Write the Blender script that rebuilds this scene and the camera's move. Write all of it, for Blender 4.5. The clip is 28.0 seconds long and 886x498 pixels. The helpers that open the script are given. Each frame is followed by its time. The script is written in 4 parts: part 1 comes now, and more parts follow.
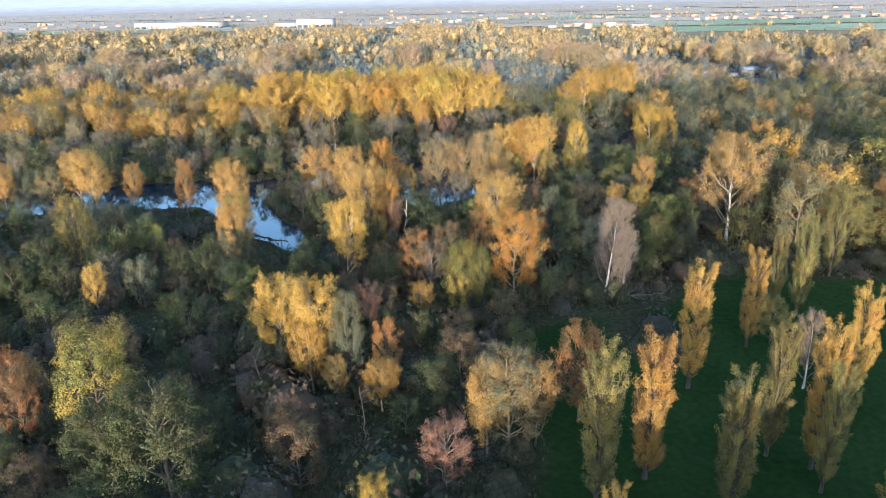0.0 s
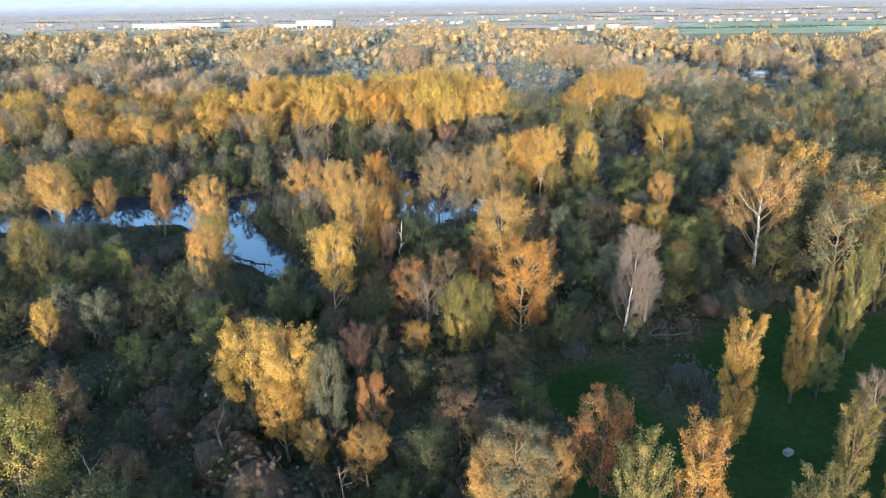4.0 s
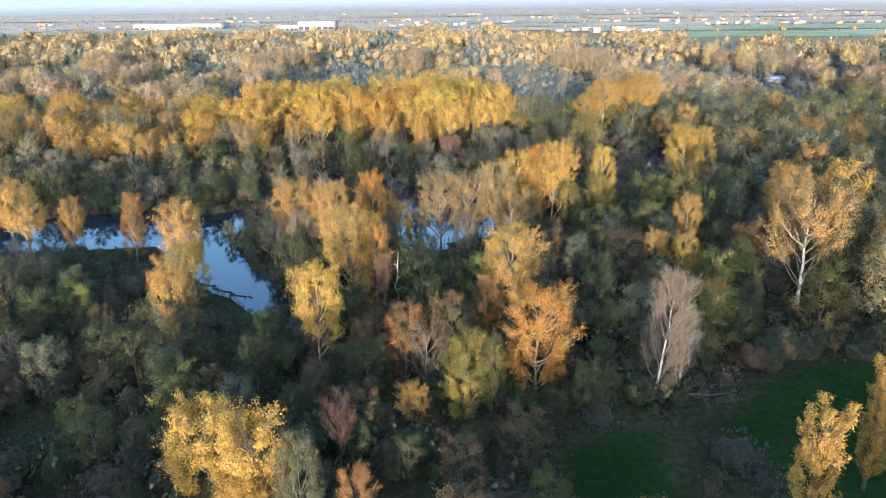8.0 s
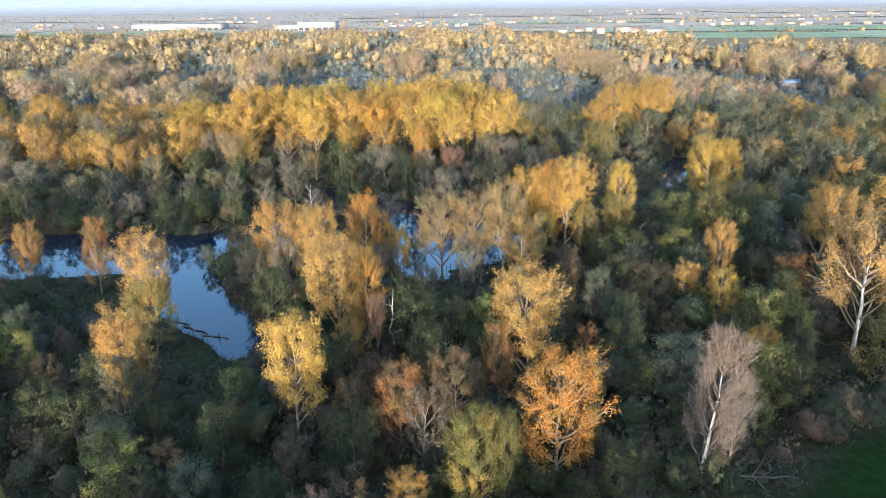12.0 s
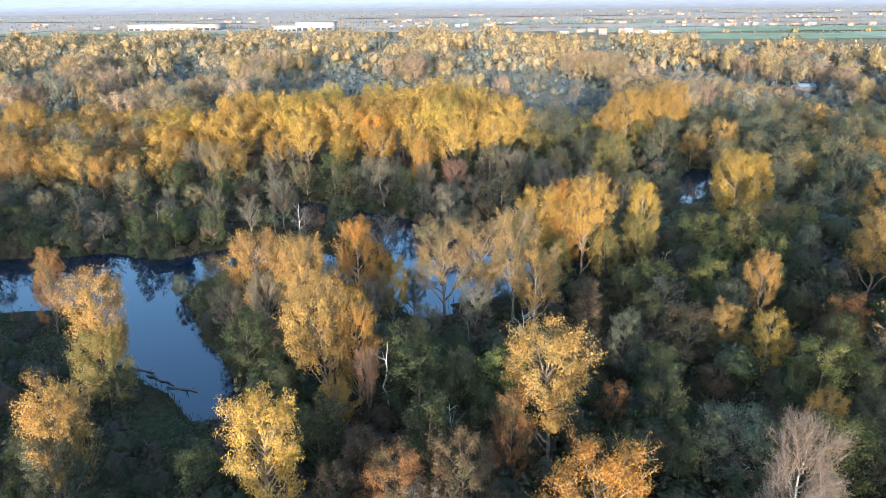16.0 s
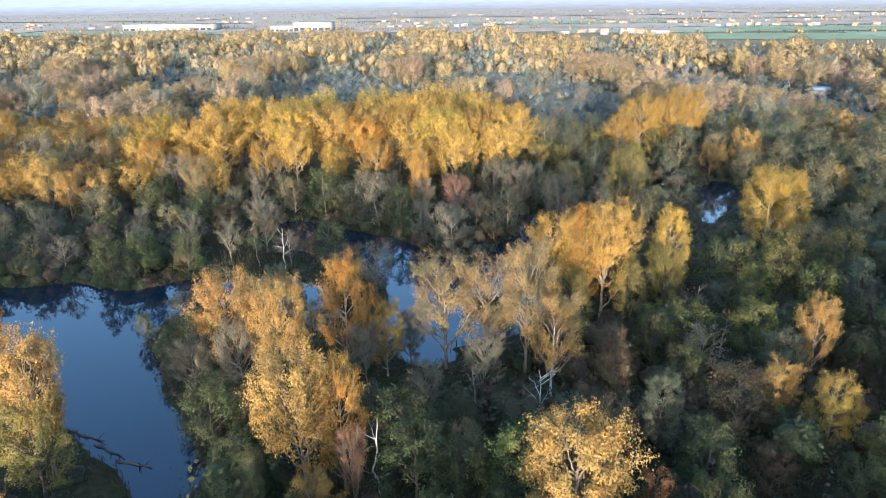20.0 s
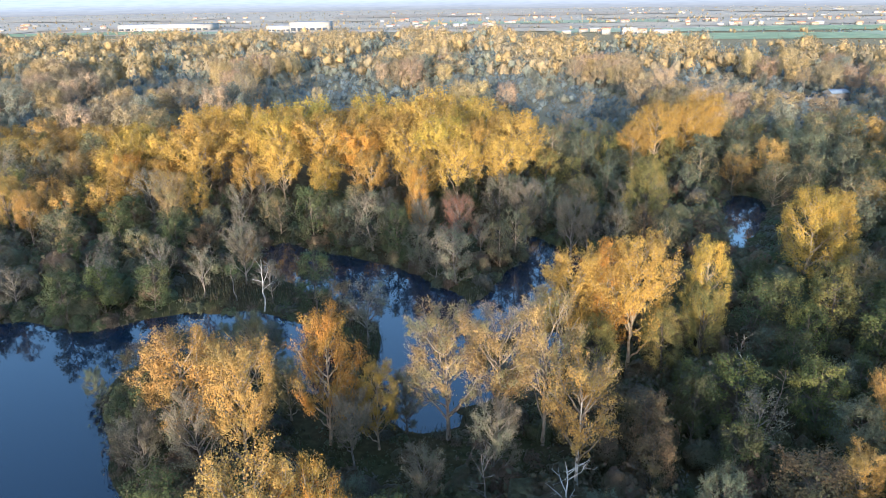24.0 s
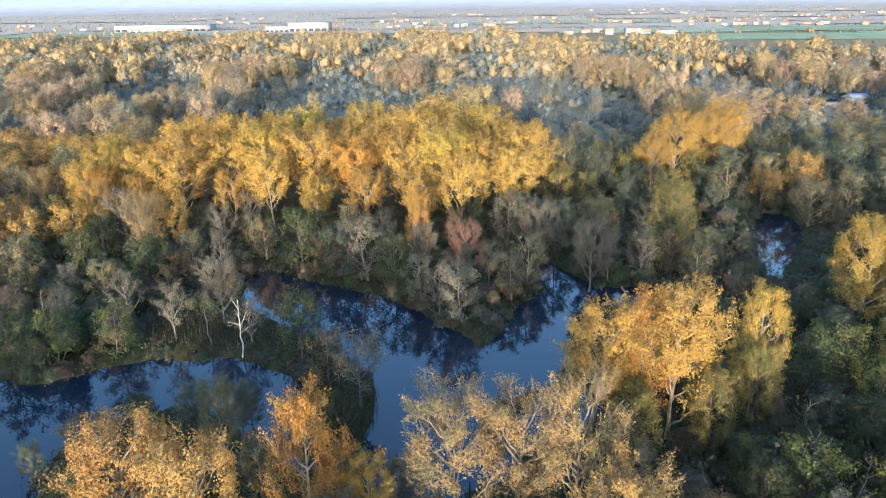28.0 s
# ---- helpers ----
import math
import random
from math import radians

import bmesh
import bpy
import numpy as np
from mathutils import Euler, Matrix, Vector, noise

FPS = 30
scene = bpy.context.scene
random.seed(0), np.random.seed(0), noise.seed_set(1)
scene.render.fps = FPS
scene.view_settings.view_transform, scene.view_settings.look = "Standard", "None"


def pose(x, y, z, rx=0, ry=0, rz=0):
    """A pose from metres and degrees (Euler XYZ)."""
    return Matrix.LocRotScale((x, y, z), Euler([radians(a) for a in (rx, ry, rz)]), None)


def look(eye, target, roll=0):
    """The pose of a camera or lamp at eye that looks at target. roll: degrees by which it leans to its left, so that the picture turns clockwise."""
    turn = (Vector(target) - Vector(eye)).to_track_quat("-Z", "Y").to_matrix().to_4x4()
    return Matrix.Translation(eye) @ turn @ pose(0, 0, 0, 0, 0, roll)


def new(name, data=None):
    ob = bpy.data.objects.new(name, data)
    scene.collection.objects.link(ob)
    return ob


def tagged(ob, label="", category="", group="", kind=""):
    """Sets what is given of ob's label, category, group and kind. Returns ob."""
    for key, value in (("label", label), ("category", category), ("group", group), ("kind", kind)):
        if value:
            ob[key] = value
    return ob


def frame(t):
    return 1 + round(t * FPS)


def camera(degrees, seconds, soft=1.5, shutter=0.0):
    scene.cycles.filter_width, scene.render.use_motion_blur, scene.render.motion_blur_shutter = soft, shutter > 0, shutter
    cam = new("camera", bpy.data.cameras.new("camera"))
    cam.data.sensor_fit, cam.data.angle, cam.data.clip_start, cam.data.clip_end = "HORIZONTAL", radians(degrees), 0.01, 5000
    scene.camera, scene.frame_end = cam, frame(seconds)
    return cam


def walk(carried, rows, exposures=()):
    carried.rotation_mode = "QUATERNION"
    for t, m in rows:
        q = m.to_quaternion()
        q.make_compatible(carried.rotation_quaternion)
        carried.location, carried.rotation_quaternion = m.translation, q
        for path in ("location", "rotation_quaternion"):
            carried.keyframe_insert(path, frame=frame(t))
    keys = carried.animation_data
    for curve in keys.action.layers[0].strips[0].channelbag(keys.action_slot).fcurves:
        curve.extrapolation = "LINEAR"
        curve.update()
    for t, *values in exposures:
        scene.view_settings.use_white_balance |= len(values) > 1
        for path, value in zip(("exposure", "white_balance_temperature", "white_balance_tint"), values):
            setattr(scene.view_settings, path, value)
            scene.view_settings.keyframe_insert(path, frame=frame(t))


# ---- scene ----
cam = camera(67.0, 28.0, 0.65)
walk(cam, [
    (0, look((-0.22, 1.24, 62.38), (-0.21, 3.112, 61.677), -1.1)),
    (3, look((0.28, 13.87, 62.39), (0.290, 15.743, 61.689), -1.0)),
    (5.5, look((0.66, 25.82, 62.40), (0.665, 27.694, 61.701), -0.88)),
    (8, look((0.75, 38.10, 62.40), (0.751, 39.974, 61.703), -0.75)),
    (11, look((0.78, 53.0, 62.35), (0.777, 54.875, 61.654), -0.7)),
    (14.5, look((0.42, 69.6, 62.43), (0.419, 71.475, 61.734), -0.65)),
    (17, look((0.13, 81.9, 62.48), (0.129, 83.775, 61.784), -0.65)),
    (20, look((-0.10, 96.75, 62.52), (-0.098, 98.625, 61.823), -0.65)),
    (23.5, look((-0.22, 114.7, 62.62), (-0.217, 116.574, 61.921), -0.75)),
    (25, look((-0.40, 122.2, 62.64), (-0.396, 124.074, 61.942), -0.78)),
    (28, look((-0.92, 137.0, 62.62), (-0.917, 138.874, 61.922), -0.8)),
], exposures=[(0, 2.42, 5080, 10), (28, 2.42, 5080, 10)])

# ---- light: low golden sun from behind, hazy blue evening sky ----
SUN_EL, SUN_AZ = 6.8, 7.0
sun_way = Vector((math.sin(radians(SUN_AZ)) * math.cos(radians(SUN_EL)), math.cos(radians(SUN_AZ)) * math.cos(radians(SUN_EL)), -math.sin(radians(SUN_EL))))
sun = new("sun", bpy.data.lights.new("sun", "SUN"))
sun.data.energy, sun.data.angle, sun.data.color = 2.0, radians(0.6), (1.0, 0.78, 0.52)
sun.matrix_world = look(-sun_way * 400, (0, 0, 0))
world = bpy.data.worlds.new("evening_sky")
scene.world = world
world.use_nodes = True
sky = world.node_tree.nodes.new("ShaderNodeTexSky")
sky.sky_type, sky.sun_disc = "NISHITA", False
sky.sun_elevation, sky.sun_rotation = radians(SUN_EL), radians(180 + SUN_AZ)
sky.air_density, sky.dust_density, sky.ozone_density = 1.0, 2.0, 1.5
world.node_tree.links.new(sky.outputs[0], world.node_tree.nodes["Background"].inputs[0])
world.node_tree.nodes["Background"].inputs[1].default_value = 0.15


# ---- materials ----
def material(name):
    m = bpy.data.materials.new(name)
    m.use_nodes = True
    nt = m.node_tree
    return m, nt, nt.nodes["Principled BSDF"], nt.nodes["Material Output"]


def node(nt, kind, **inputs):
    n = nt.nodes.new(kind)
    for key, value in inputs.items():
        n.inputs[key.replace("_", " ")].default_value = value
    return n


def ramp(nt, fac, stops):
    r = nt.nodes.new("ShaderNodeValToRGB")
    els = r.color_ramp.elements
    while len(els) < len(stops):
        els.new(0.5)
    for e, (p, c) in zip(els, stops):
        e.position, e.color = p, (*c, 1)
    nt.links.new(fac, r.inputs[0])
    return r.outputs[0]


def blend(nt, fac, a, b, how="MIX"):
    mix = nt.nodes.new("ShaderNodeMix")
    mix.data_type, mix.blend_type = "RGBA", how
    for socket, value in ((mix.inputs[0], fac), (mix.inputs[6], a), (mix.inputs[7], b)):
        if isinstance(value, (int, float)):
            socket.default_value = value
        elif isinstance(value, tuple):
            socket.default_value = (*value, 1)
        else:
            nt.links.new(value, socket)
    return mix.outputs[2]


def foliage(name, dark, mid, light, patch, clear=0.38, spread=0.7, fine=7.5, gap=0.41, relieved=False):
    """Leaves: each spray its own tone, drifts of a second colour through the crown, light passing through."""
    dark, mid, light, patch = (tuple(0.94 * v + 0.06 * (0.3 * c[0] + 0.6 * c[1] + 0.1 * c[2]) for v in c) for c in (dark, mid, light, patch))
    dark, light = (tuple(b + spread * (a - b) for a, b in zip(c, mid)) for c in (dark, light))
    m, nt, p, out = material(name)
    geo = nt.nodes.new("ShaderNodeNewGeometry")
    info = nt.nodes.new("ShaderNodeObjectInfo")
    tone = ramp(nt, geo.outputs["Random Per Island"], [(0.0, dark), (0.5, mid), (1.0, light)])
    drift = node(nt, "ShaderNodeTexNoise", Scale=0.22, Detail=3.0)
    nt.links.new(geo.outputs["Position"], drift.inputs["Vector"])
    mask = ramp(nt, drift.outputs[0], [(0.46, (0, 0, 0)), (0.64, (1, 1, 1))])
    grain = node(nt, "ShaderNodeTexNoise", Scale=max(0.5, fine * 0.3), Detail=4.0)
    nt.links.new(geo.outputs["Position"], grain.inputs["Vector"])
    col = blend(nt, mask, tone, patch)
    col = blend(nt, 0.8, col, ramp(nt, grain.outputs[0], [(0.3, (0.7, 0.7, 0.7)), (0.65, (1.1, 1.1, 1.1))]), "MULTIPLY")
    hsv = nt.nodes.new("ShaderNodeHueSaturation")
    for key, lo, hi in (("Hue", 0.493, 0.506), ("Value", 0.82, 1.15)):
        rng = nt.nodes.new("ShaderNodeMapRange")
        rng.inputs[3].default_value, rng.inputs[4].default_value = lo, hi
        nt.links.new(info.outputs["Random"], rng.inputs[0])
        nt.links.new(rng.outputs[0], hsv.inputs[key])
    nt.links.new(col, hsv.inputs["Color"])
    nt.links.new(hsv.outputs[0], p.inputs["Base Color"])
    if relieved:
        relief = node(nt, "ShaderNodeTexNoise", Scale=1.2, Detail=4.0, Roughness=0.7)
        nt.links.new(geo.outputs["Position"], relief.inputs["Vector"])
        bump = node(nt, "ShaderNodeBump", Strength=0.8, Distance=0.5)
        nt.links.new(relief.outputs[0], bump.inputs["Height"])
        nt.links.new(bump.outputs[0], p.inputs["Normal"])
    p.inputs["Roughness"].default_value = 0.62
    p.inputs["Specular IOR Level"].default_value = 0.25
    thin = nt.nodes.new("ShaderNodeBsdfTranslucent")
    nt.links.new(hsv.outputs[0], thin.inputs[0])
    mix = nt.nodes.new("ShaderNodeMixShader")
    mix.inputs[0].default_value = clear
    nt.links.new(p.outputs[0], mix.inputs[1])
    nt.links.new(thin.outputs[0], mix.inputs[2])
    if not gap:
        nt.links.new(mix.outputs[0], out.inputs[0])
        return m
    # a spray is many small leaves with gaps between them
    gaps = node(nt, "ShaderNodeTexNoise", Scale=fine, Detail=1.0)
    nt.links.new(geo.outputs["Position"], gaps.inputs["Vector"])
    leaf = nt.nodes.new("ShaderNodeMath")
    leaf.operation = "GREATER_THAN"
    leaf.inputs[1].default_value = gap
    nt.links.new(gaps.outputs[0], leaf.inputs[0])
    hole = nt.nodes.new("ShaderNodeBsdfTransparent")
    cut = nt.nodes.new("ShaderNodeMixShader")
    nt.links.new(leaf.outputs[0], cut.inputs[0])
    nt.links.new(hole.outputs[0], cut.inputs[1])
    nt.links.new(mix.outputs[0], cut.inputs[2])
    nt.links.new(cut.outputs[0], out.inputs[0])
    return m


def bark(name, a, b, scale=1.2):
    m, nt, p, out = material(name)
    geo = nt.nodes.new("ShaderNodeNewGeometry")
    n = node(nt, "ShaderNodeTexNoise", Scale=scale, Detail=6.0)
    nt.links.new(geo.outputs["Position"], n.inputs["Vector"])
    nt.links.new(ramp(nt, n.outputs[0], [(0.35, a), (0.65, b)]), p.inputs["Base Color"])
    bump = node(nt, "ShaderNodeBump", Strength=0.5, Distance=0.05)
    nt.links.new(n.outputs[0], bump.inputs["Height"])
    nt.links.new(bump.outputs[0], p.inputs["Normal"])
    p.inputs["Roughness"].default_value = 0.85
    return m


def plain(name, col, rough=0.7, scale=0.5, depth=0.15, metal=0.0):
    """A built surface with blotches and fine grain."""
    m, nt, p, out = material(name)
    geo = nt.nodes.new("ShaderNodeNewGeometry")
    n = node(nt, "ShaderNodeTexNoise", Scale=scale, Detail=8.0)
    nt.links.new(geo.outputs["Position"], n.inputs["Vector"])
    lo, hi = tuple(c * (1 - depth) for c in col), tuple(min(1, c * (1 + depth)) for c in col)
    nt.links.new(ramp(nt, n.outputs[0], [(0.3, lo), (0.7, hi)]), p.inputs["Base Color"])
    p.inputs["Roughness"].default_value, p.inputs["Metallic"].default_value, p.inputs["Specular IOR Level"].default_value = rough, metal, 0.2
    return m


LEAF = {
    "gold": foliage("leaves_gold", (0.30, 0.175, 0.025), (0.50, 0.30, 0.045), (0.58, 0.38, 0.06), (0.43, 0.275, 0.05)),
    "yellow": foliage("leaves_yellow", (0.33, 0.21, 0.02), (0.50, 0.325, 0.035), (0.57, 0.40, 0.055), (0.32, 0.25, 0.04)),
    "orange": foliage("leaves_orange", (0.26, 0.11, 0.015), (0.50, 0.23, 0.025), (0.58, 0.32, 0.04), (0.30, 0.19, 0.03)),
    "straw": foliage("leaves_straw", (0.295, 0.162, 0.033), (0.475, 0.272, 0.058), (0.56, 0.36, 0.085), (0.32, 0.22, 0.06)),
    "pale": foliage("leaves_pale", (0.24, 0.16, 0.05), (0.37, 0.24, 0.075), (0.46, 0.31, 0.11), (0.20, 0.185, 0.08)),
    "rust": foliage("leaves_rust", (0.20, 0.08, 0.025), (0.38, 0.17, 0.05), (0.46, 0.25, 0.07), (0.20, 0.14, 0.05)),
    "red": foliage("leaves_red", (0.22, 0.10, 0.05), (0.34, 0.165, 0.085), (0.42, 0.22, 0.12), (0.26, 0.16, 0.09)),
    "brown": foliage("leaves_brown", (0.12, 0.08, 0.04), (0.20, 0.13, 0.06), (0.28, 0.18, 0.08), (0.12, 0.11, 0.05)),
    "green": foliage("leaves_green", (0.06, 0.08, 0.02), (0.105, 0.13, 0.033), (0.19, 0.20, 0.045), (0.26, 0.235, 0.05)),
    "ygreen": foliage("leaves_yellow_green", (0.10, 0.105, 0.03), (0.19, 0.175, 0.045), (0.31, 0.26, 0.065), (0.36, 0.27, 0.06)),
    # lime: yellow tones and patches stand in for the sunlit side
    "lime": foliage("leaves_lime_yellow", (0.12, 0.14, 0.03), (0.20, 0.20, 0.04), (0.34, 0.29, 0.05), (0.42, 0.31, 0.045)),
    "dgreen": foliage("leaves_dark_green", (0.04, 0.06, 0.02), (0.07, 0.09, 0.03), (0.12, 0.13, 0.045), (0.10, 0.10, 0.035)),
    "greyg": foliage("leaves_grey_green", (0.085, 0.10, 0.06), (0.135, 0.15, 0.09), (0.19, 0.205, 0.125), (0.15, 0.14, 0.07)),
    "willow": foliage("leaves_willow", (0.11, 0.11, 0.06), (0.17, 0.165, 0.085), (0.25, 0.23, 0.12), (0.32, 0.23, 0.08)),
    "twiggy": foliage("leaves_twiggy_grey", (0.13, 0.11, 0.085), (0.19, 0.155, 0.12), (0.25, 0.205, 0.155), (0.28, 0.19, 0.10)),
    "greyb": foliage("leaves_grey_brown", (0.13, 0.10, 0.07), (0.21, 0.17, 0.11), (0.30, 0.24, 0.15), (0.17, 0.17, 0.10)),
}
BARK_DARK = bark("bark_dark", (0.06, 0.045, 0.03), (0.14, 0.11, 0.08))
BARK_TAN = bark("bark_tan", (0.18, 0.13, 0.08), (0.34, 0.27, 0.18))
BARK_WHITE = bark("bark_white", (0.34, 0.31, 0.26), (0.58, 0.54, 0.47))
BARK_PALE = bark("bark_pale", (0.15, 0.115, 0.08), (0.27, 0.21, 0.15))
TWIG = bark("twig_grey", (0.12, 0.10, 0.08), (0.22, 0.185, 0.15))
TWIG_PINK = bark("twig_pinkish", (0.13, 0.10, 0.08), (0.23, 0.18, 0.145))

# undergrowth: thicket colours drift over the ground
THICKET = foliage("leaves_thicket", (0.057, 0.063, 0.030), (0.091, 0.092, 0.044), (0.144, 0.136, 0.065), (0.132, 0.095, 0.051), 0.25, 0.2, 7.5, 0.43, True)
THICKET_GREEN = foliage("leaves_thicket_green", (0.044, 0.067, 0.028), (0.080, 0.102, 0.038), (0.132, 0.151, 0.054), (0.113, 0.108, 0.044), 0.25, 0.2, 7.5, 0.43, True)
THICKET_BROWN = foliage("leaves_thicket_brown", (0.085, 0.054, 0.032), (0.130, 0.084, 0.051), (0.182, 0.118, 0.074), (0.113, 0.095, 0.048), 0.25, 0.2, 7.5, 0.43, True)
THICKET_GREY = foliage("leaves_thicket_grey", (0.075, 0.074, 0.051), (0.111, 0.106, 0.074), (0.156, 0.137, 0.099), (0.107, 0.087, 0.056), 0.25, 0.2, 7.5, 0.43, True)
REED = foliage("reed_blades", (0.045, 0.036, 0.018), (0.075, 0.060, 0.032), (0.11, 0.088, 0.045), (0.06, 0.058, 0.028), 0.3, 0.5, 7.5)

# far leaf colours, paled and cooled to stand in for distance haze
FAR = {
    "gold": foliage("hazed_leaves_gold", (0.360, 0.240, 0.083), (0.460, 0.320, 0.121), (0.530, 0.390, 0.165), (0.370, 0.285, 0.143), 0.2, 0.3, 3.6, 0.0, True),
    "ochre": foliage("hazed_leaves_ochre", (0.270, 0.200, 0.110), (0.360, 0.265, 0.138), (0.430, 0.325, 0.176), (0.290, 0.240, 0.143), 0.2, 0.3, 3.6, 0.0, True),
    "pink": foliage("hazed_leaves_tan", (0.330, 0.220, 0.132), (0.420, 0.285, 0.165), (0.480, 0.340, 0.209), (0.340, 0.250, 0.165), 0.2, 0.3, 3.6, 0.0, True),
    "olive": foliage("hazed_leaves_olive", (0.150, 0.163, 0.126), (0.198, 0.211, 0.160), (0.246, 0.251, 0.184), (0.238, 0.216, 0.150), 0.2, 0.3, 3.6, 0.0, True),
    "grey": foliage("hazed_leaves_grey", (0.123, 0.148, 0.149), (0.156, 0.184, 0.185), (0.197, 0.221, 0.221), (0.148, 0.164, 0.149), 0.2, 0.3, 3.6, 0.0, True),
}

# ---- lie of the land: ponds, channels, reed spit, lawn ----
WATER = [  # runs of (x, y, half width)
    [(-165.9, 226.0, 13.0), (-142.2, 218.5, 15.1), (-113.8, 223.5, 17.3), (-90.1, 227.2, 17.3), (-73.9, 224.7, 15.1)],
    [(-72.0, 223.5, 14.0), (-65.4, 209.7, 9.2), (-54.0, 192.2, 8.1), (-43.6, 179.7, 6.5), (-37.9, 172.2, 4.3)],
    [(-68.3, 231.0, 10.8), (-55.0, 238.5, 9.2), (-41.7, 239.8, 8.1), (-31.3, 234.7, 7.6), (-25.6, 226.0, 5.9), (-20.9, 218.5, 4.3)],
    [(-43.6, 286.1, 5.4), (-37.9, 277.3, 9.7), (-23.7, 267.3, 11.9), (-7.6, 249.8, 13.0), (-2.8, 233.5, 10.3), (-6.6, 219.7, 7.6), (-2.8, 208.5, 5.4)],
    [(-1.9, 238.5, 10.8), (11.4, 242.3, 8.6), (19.0, 258.5, 7.6), (26.5, 273.6, 7.0), (43.6, 273.6, 5.4)],
    [(10.4, 298.6, 4.9), (23.7, 289.8, 5.4), (29.4, 278.6, 5.4)],
    [(0.0, 216.0, 6.5), (11.4, 219.7, 5.4), (19.0, 231.0, 5.4)],
    [(78, 284, 2.5), (87, 302, 5.5), (96, 321, 7.0), (99, 327, 5)],
    [(-203.8, 816.8, 10.8), (-175.4, 851.8, 17.3), (-142.2, 879.4, 9.7)],
]
SPIT = [(-53.1, 257.3, 5.9), (-41.7, 254.8, 5.4), (-33.2, 254.1, 4.3), (-24.6, 247.9, 3.9), (-18.0, 239.1, 3.7), (-15.6, 229.7, 3.5), (-17.1, 221.0, 3.2)]
LAWN = [(15.2, 65.8, 7.6), (32.2, 84.5, 19.4), (49.3, 105.8, 21.6), (71.1, 120.8, 22.7), (104.3, 103.3, 36.7), (66.4, 53.3, 32.4), (49.3, 105.8, 20), (27, 112, 12)]


def run_distance(x, y, run):
    best = np.full(np.shape(x), 1e9)
    for (ax, ay, ar), (bx, by, br) in zip(run, run[1:]):
        dx, dy = bx - ax, by - ay
        k = np.clip(((x - ax) * dx + (y - ay) * dy) / (dx * dx + dy * dy), 0, 1)
        best = np.minimum(best, np.hypot(x - ax - k * dx, y - ay - k * dy) - (ar + k * (br - ar)))
    return best


def ripple(x, y, size, seed=0.0):
    """Cheap smooth unevenness in -1..1."""
    a, b = x / size + seed, y / size - seed * 1.7
    return (np.sin(a * 2.1 + np.sin(b * 1.3 + seed)) + np.sin(b * 2.7 + np.sin(a * 1.9)) + np.sin((a + b) * 4.3 + seed) * 0.5) / 2.5


def shore(x, y):
    """Metres from the water's edge: negative in the water."""
    d = np.min([run_distance(x, y, run) for run in WATER], axis=0)
    d = np.maximum(d, -run_distance(x, y, SPIT))
    return d + 1.1 * ripple(x, y, 9.0, 3.0) + 0.5 * ripple(x, y, 3.1, 7.0)


def lawn_depth(x, y):
    clump = 8.5 - np.hypot((x - 38.5) / 0.8, y - 114)
    return np.maximum(run_distance(x, y, LAWN), clump) + 1.5 * ripple(x, y, 11.0, 5.0)


def land(x, y):
    x, y = np.asarray(x, float), np.asarray(y, float)
    d = shore(x, y)
    high = np.clip(d / 5.0, -1, 1)
    h = np.where(high > 0, 0.15 + 1.0 * high * (2 - high), 1.6 * high)
    return h + np.where(d > 3, 0.22 * ripple(x, y, 14.0), 0.0)


# ---- mesh helpers ----
def quick_mesh(name, verts, faces, material_, smooth=False, normals=None):
    """verts (n, 3), faces (m, k) as arrays."""
    me = bpy.data.meshes.new(name)
    verts, faces = np.asarray(verts, np.float32), np.asarray(faces, np.int32)
    me.vertices.add(len(verts))
    me.vertices.foreach_set("co", verts.ravel())
    me.loops.add(faces.size)
    me.loops.foreach_set("vertex_index", faces.ravel())
    me.polygons.add(len(faces))
    k = faces.shape[1]
    me.polygons.foreach_set("loop_start", np.arange(0, faces.size, k, dtype=np.int32))
    if smooth:
        me.polygons.foreach_set("use_smooth", np.ones(len(faces), bool))
    me.update(calc_edges=True)
    if normals is not None:
        soft = me.attributes.new("custom_normal", "FLOAT_VECTOR", "POINT")
        soft.data.foreach_set("vector", np.asarray(normals, np.float32).ravel())
        me.update()
    if material_:
        me.materials.append(material_)
    return me


def part(name, me, parent, label="", mat=None):
    ob = new(name, me)
    ob.parent = parent
    if mat:
        ob.material_slots[0].link = "OBJECT"
        ob.material_slots[0].material = mat
    return tagged(ob, label)


def unit(v):
    return v / (np.linalg.norm(v, axis=-1, keepdims=True) + 1e-9)


def sprays(rng, centres, size, flat, out, soft=0.62, tilt=0.42):
    """A small kite-shaped leaf spray at each centre, facing roughly out, tilted at random: verts, faces, normals."""
    n = len(centres)
    own = unit(out + rng.normal(0, tilt, (n, 3)))
    u = unit(np.cross(own, rng.normal(size=(n, 3))))
    v = np.cross(own, u)
    s = (size * rng.uniform(0.6, 1.35, n))[:, None]
    verts = np.stack([centres + u * s, centres + v * s * flat, centres - u * s * 0.8, centres - v * s * flat], 1).reshape(-1, 3)
    return verts, np.arange(4 * n).reshape(-1, 4), np.repeat(unit(out * soft + own * (1 - soft)), 4, 0)


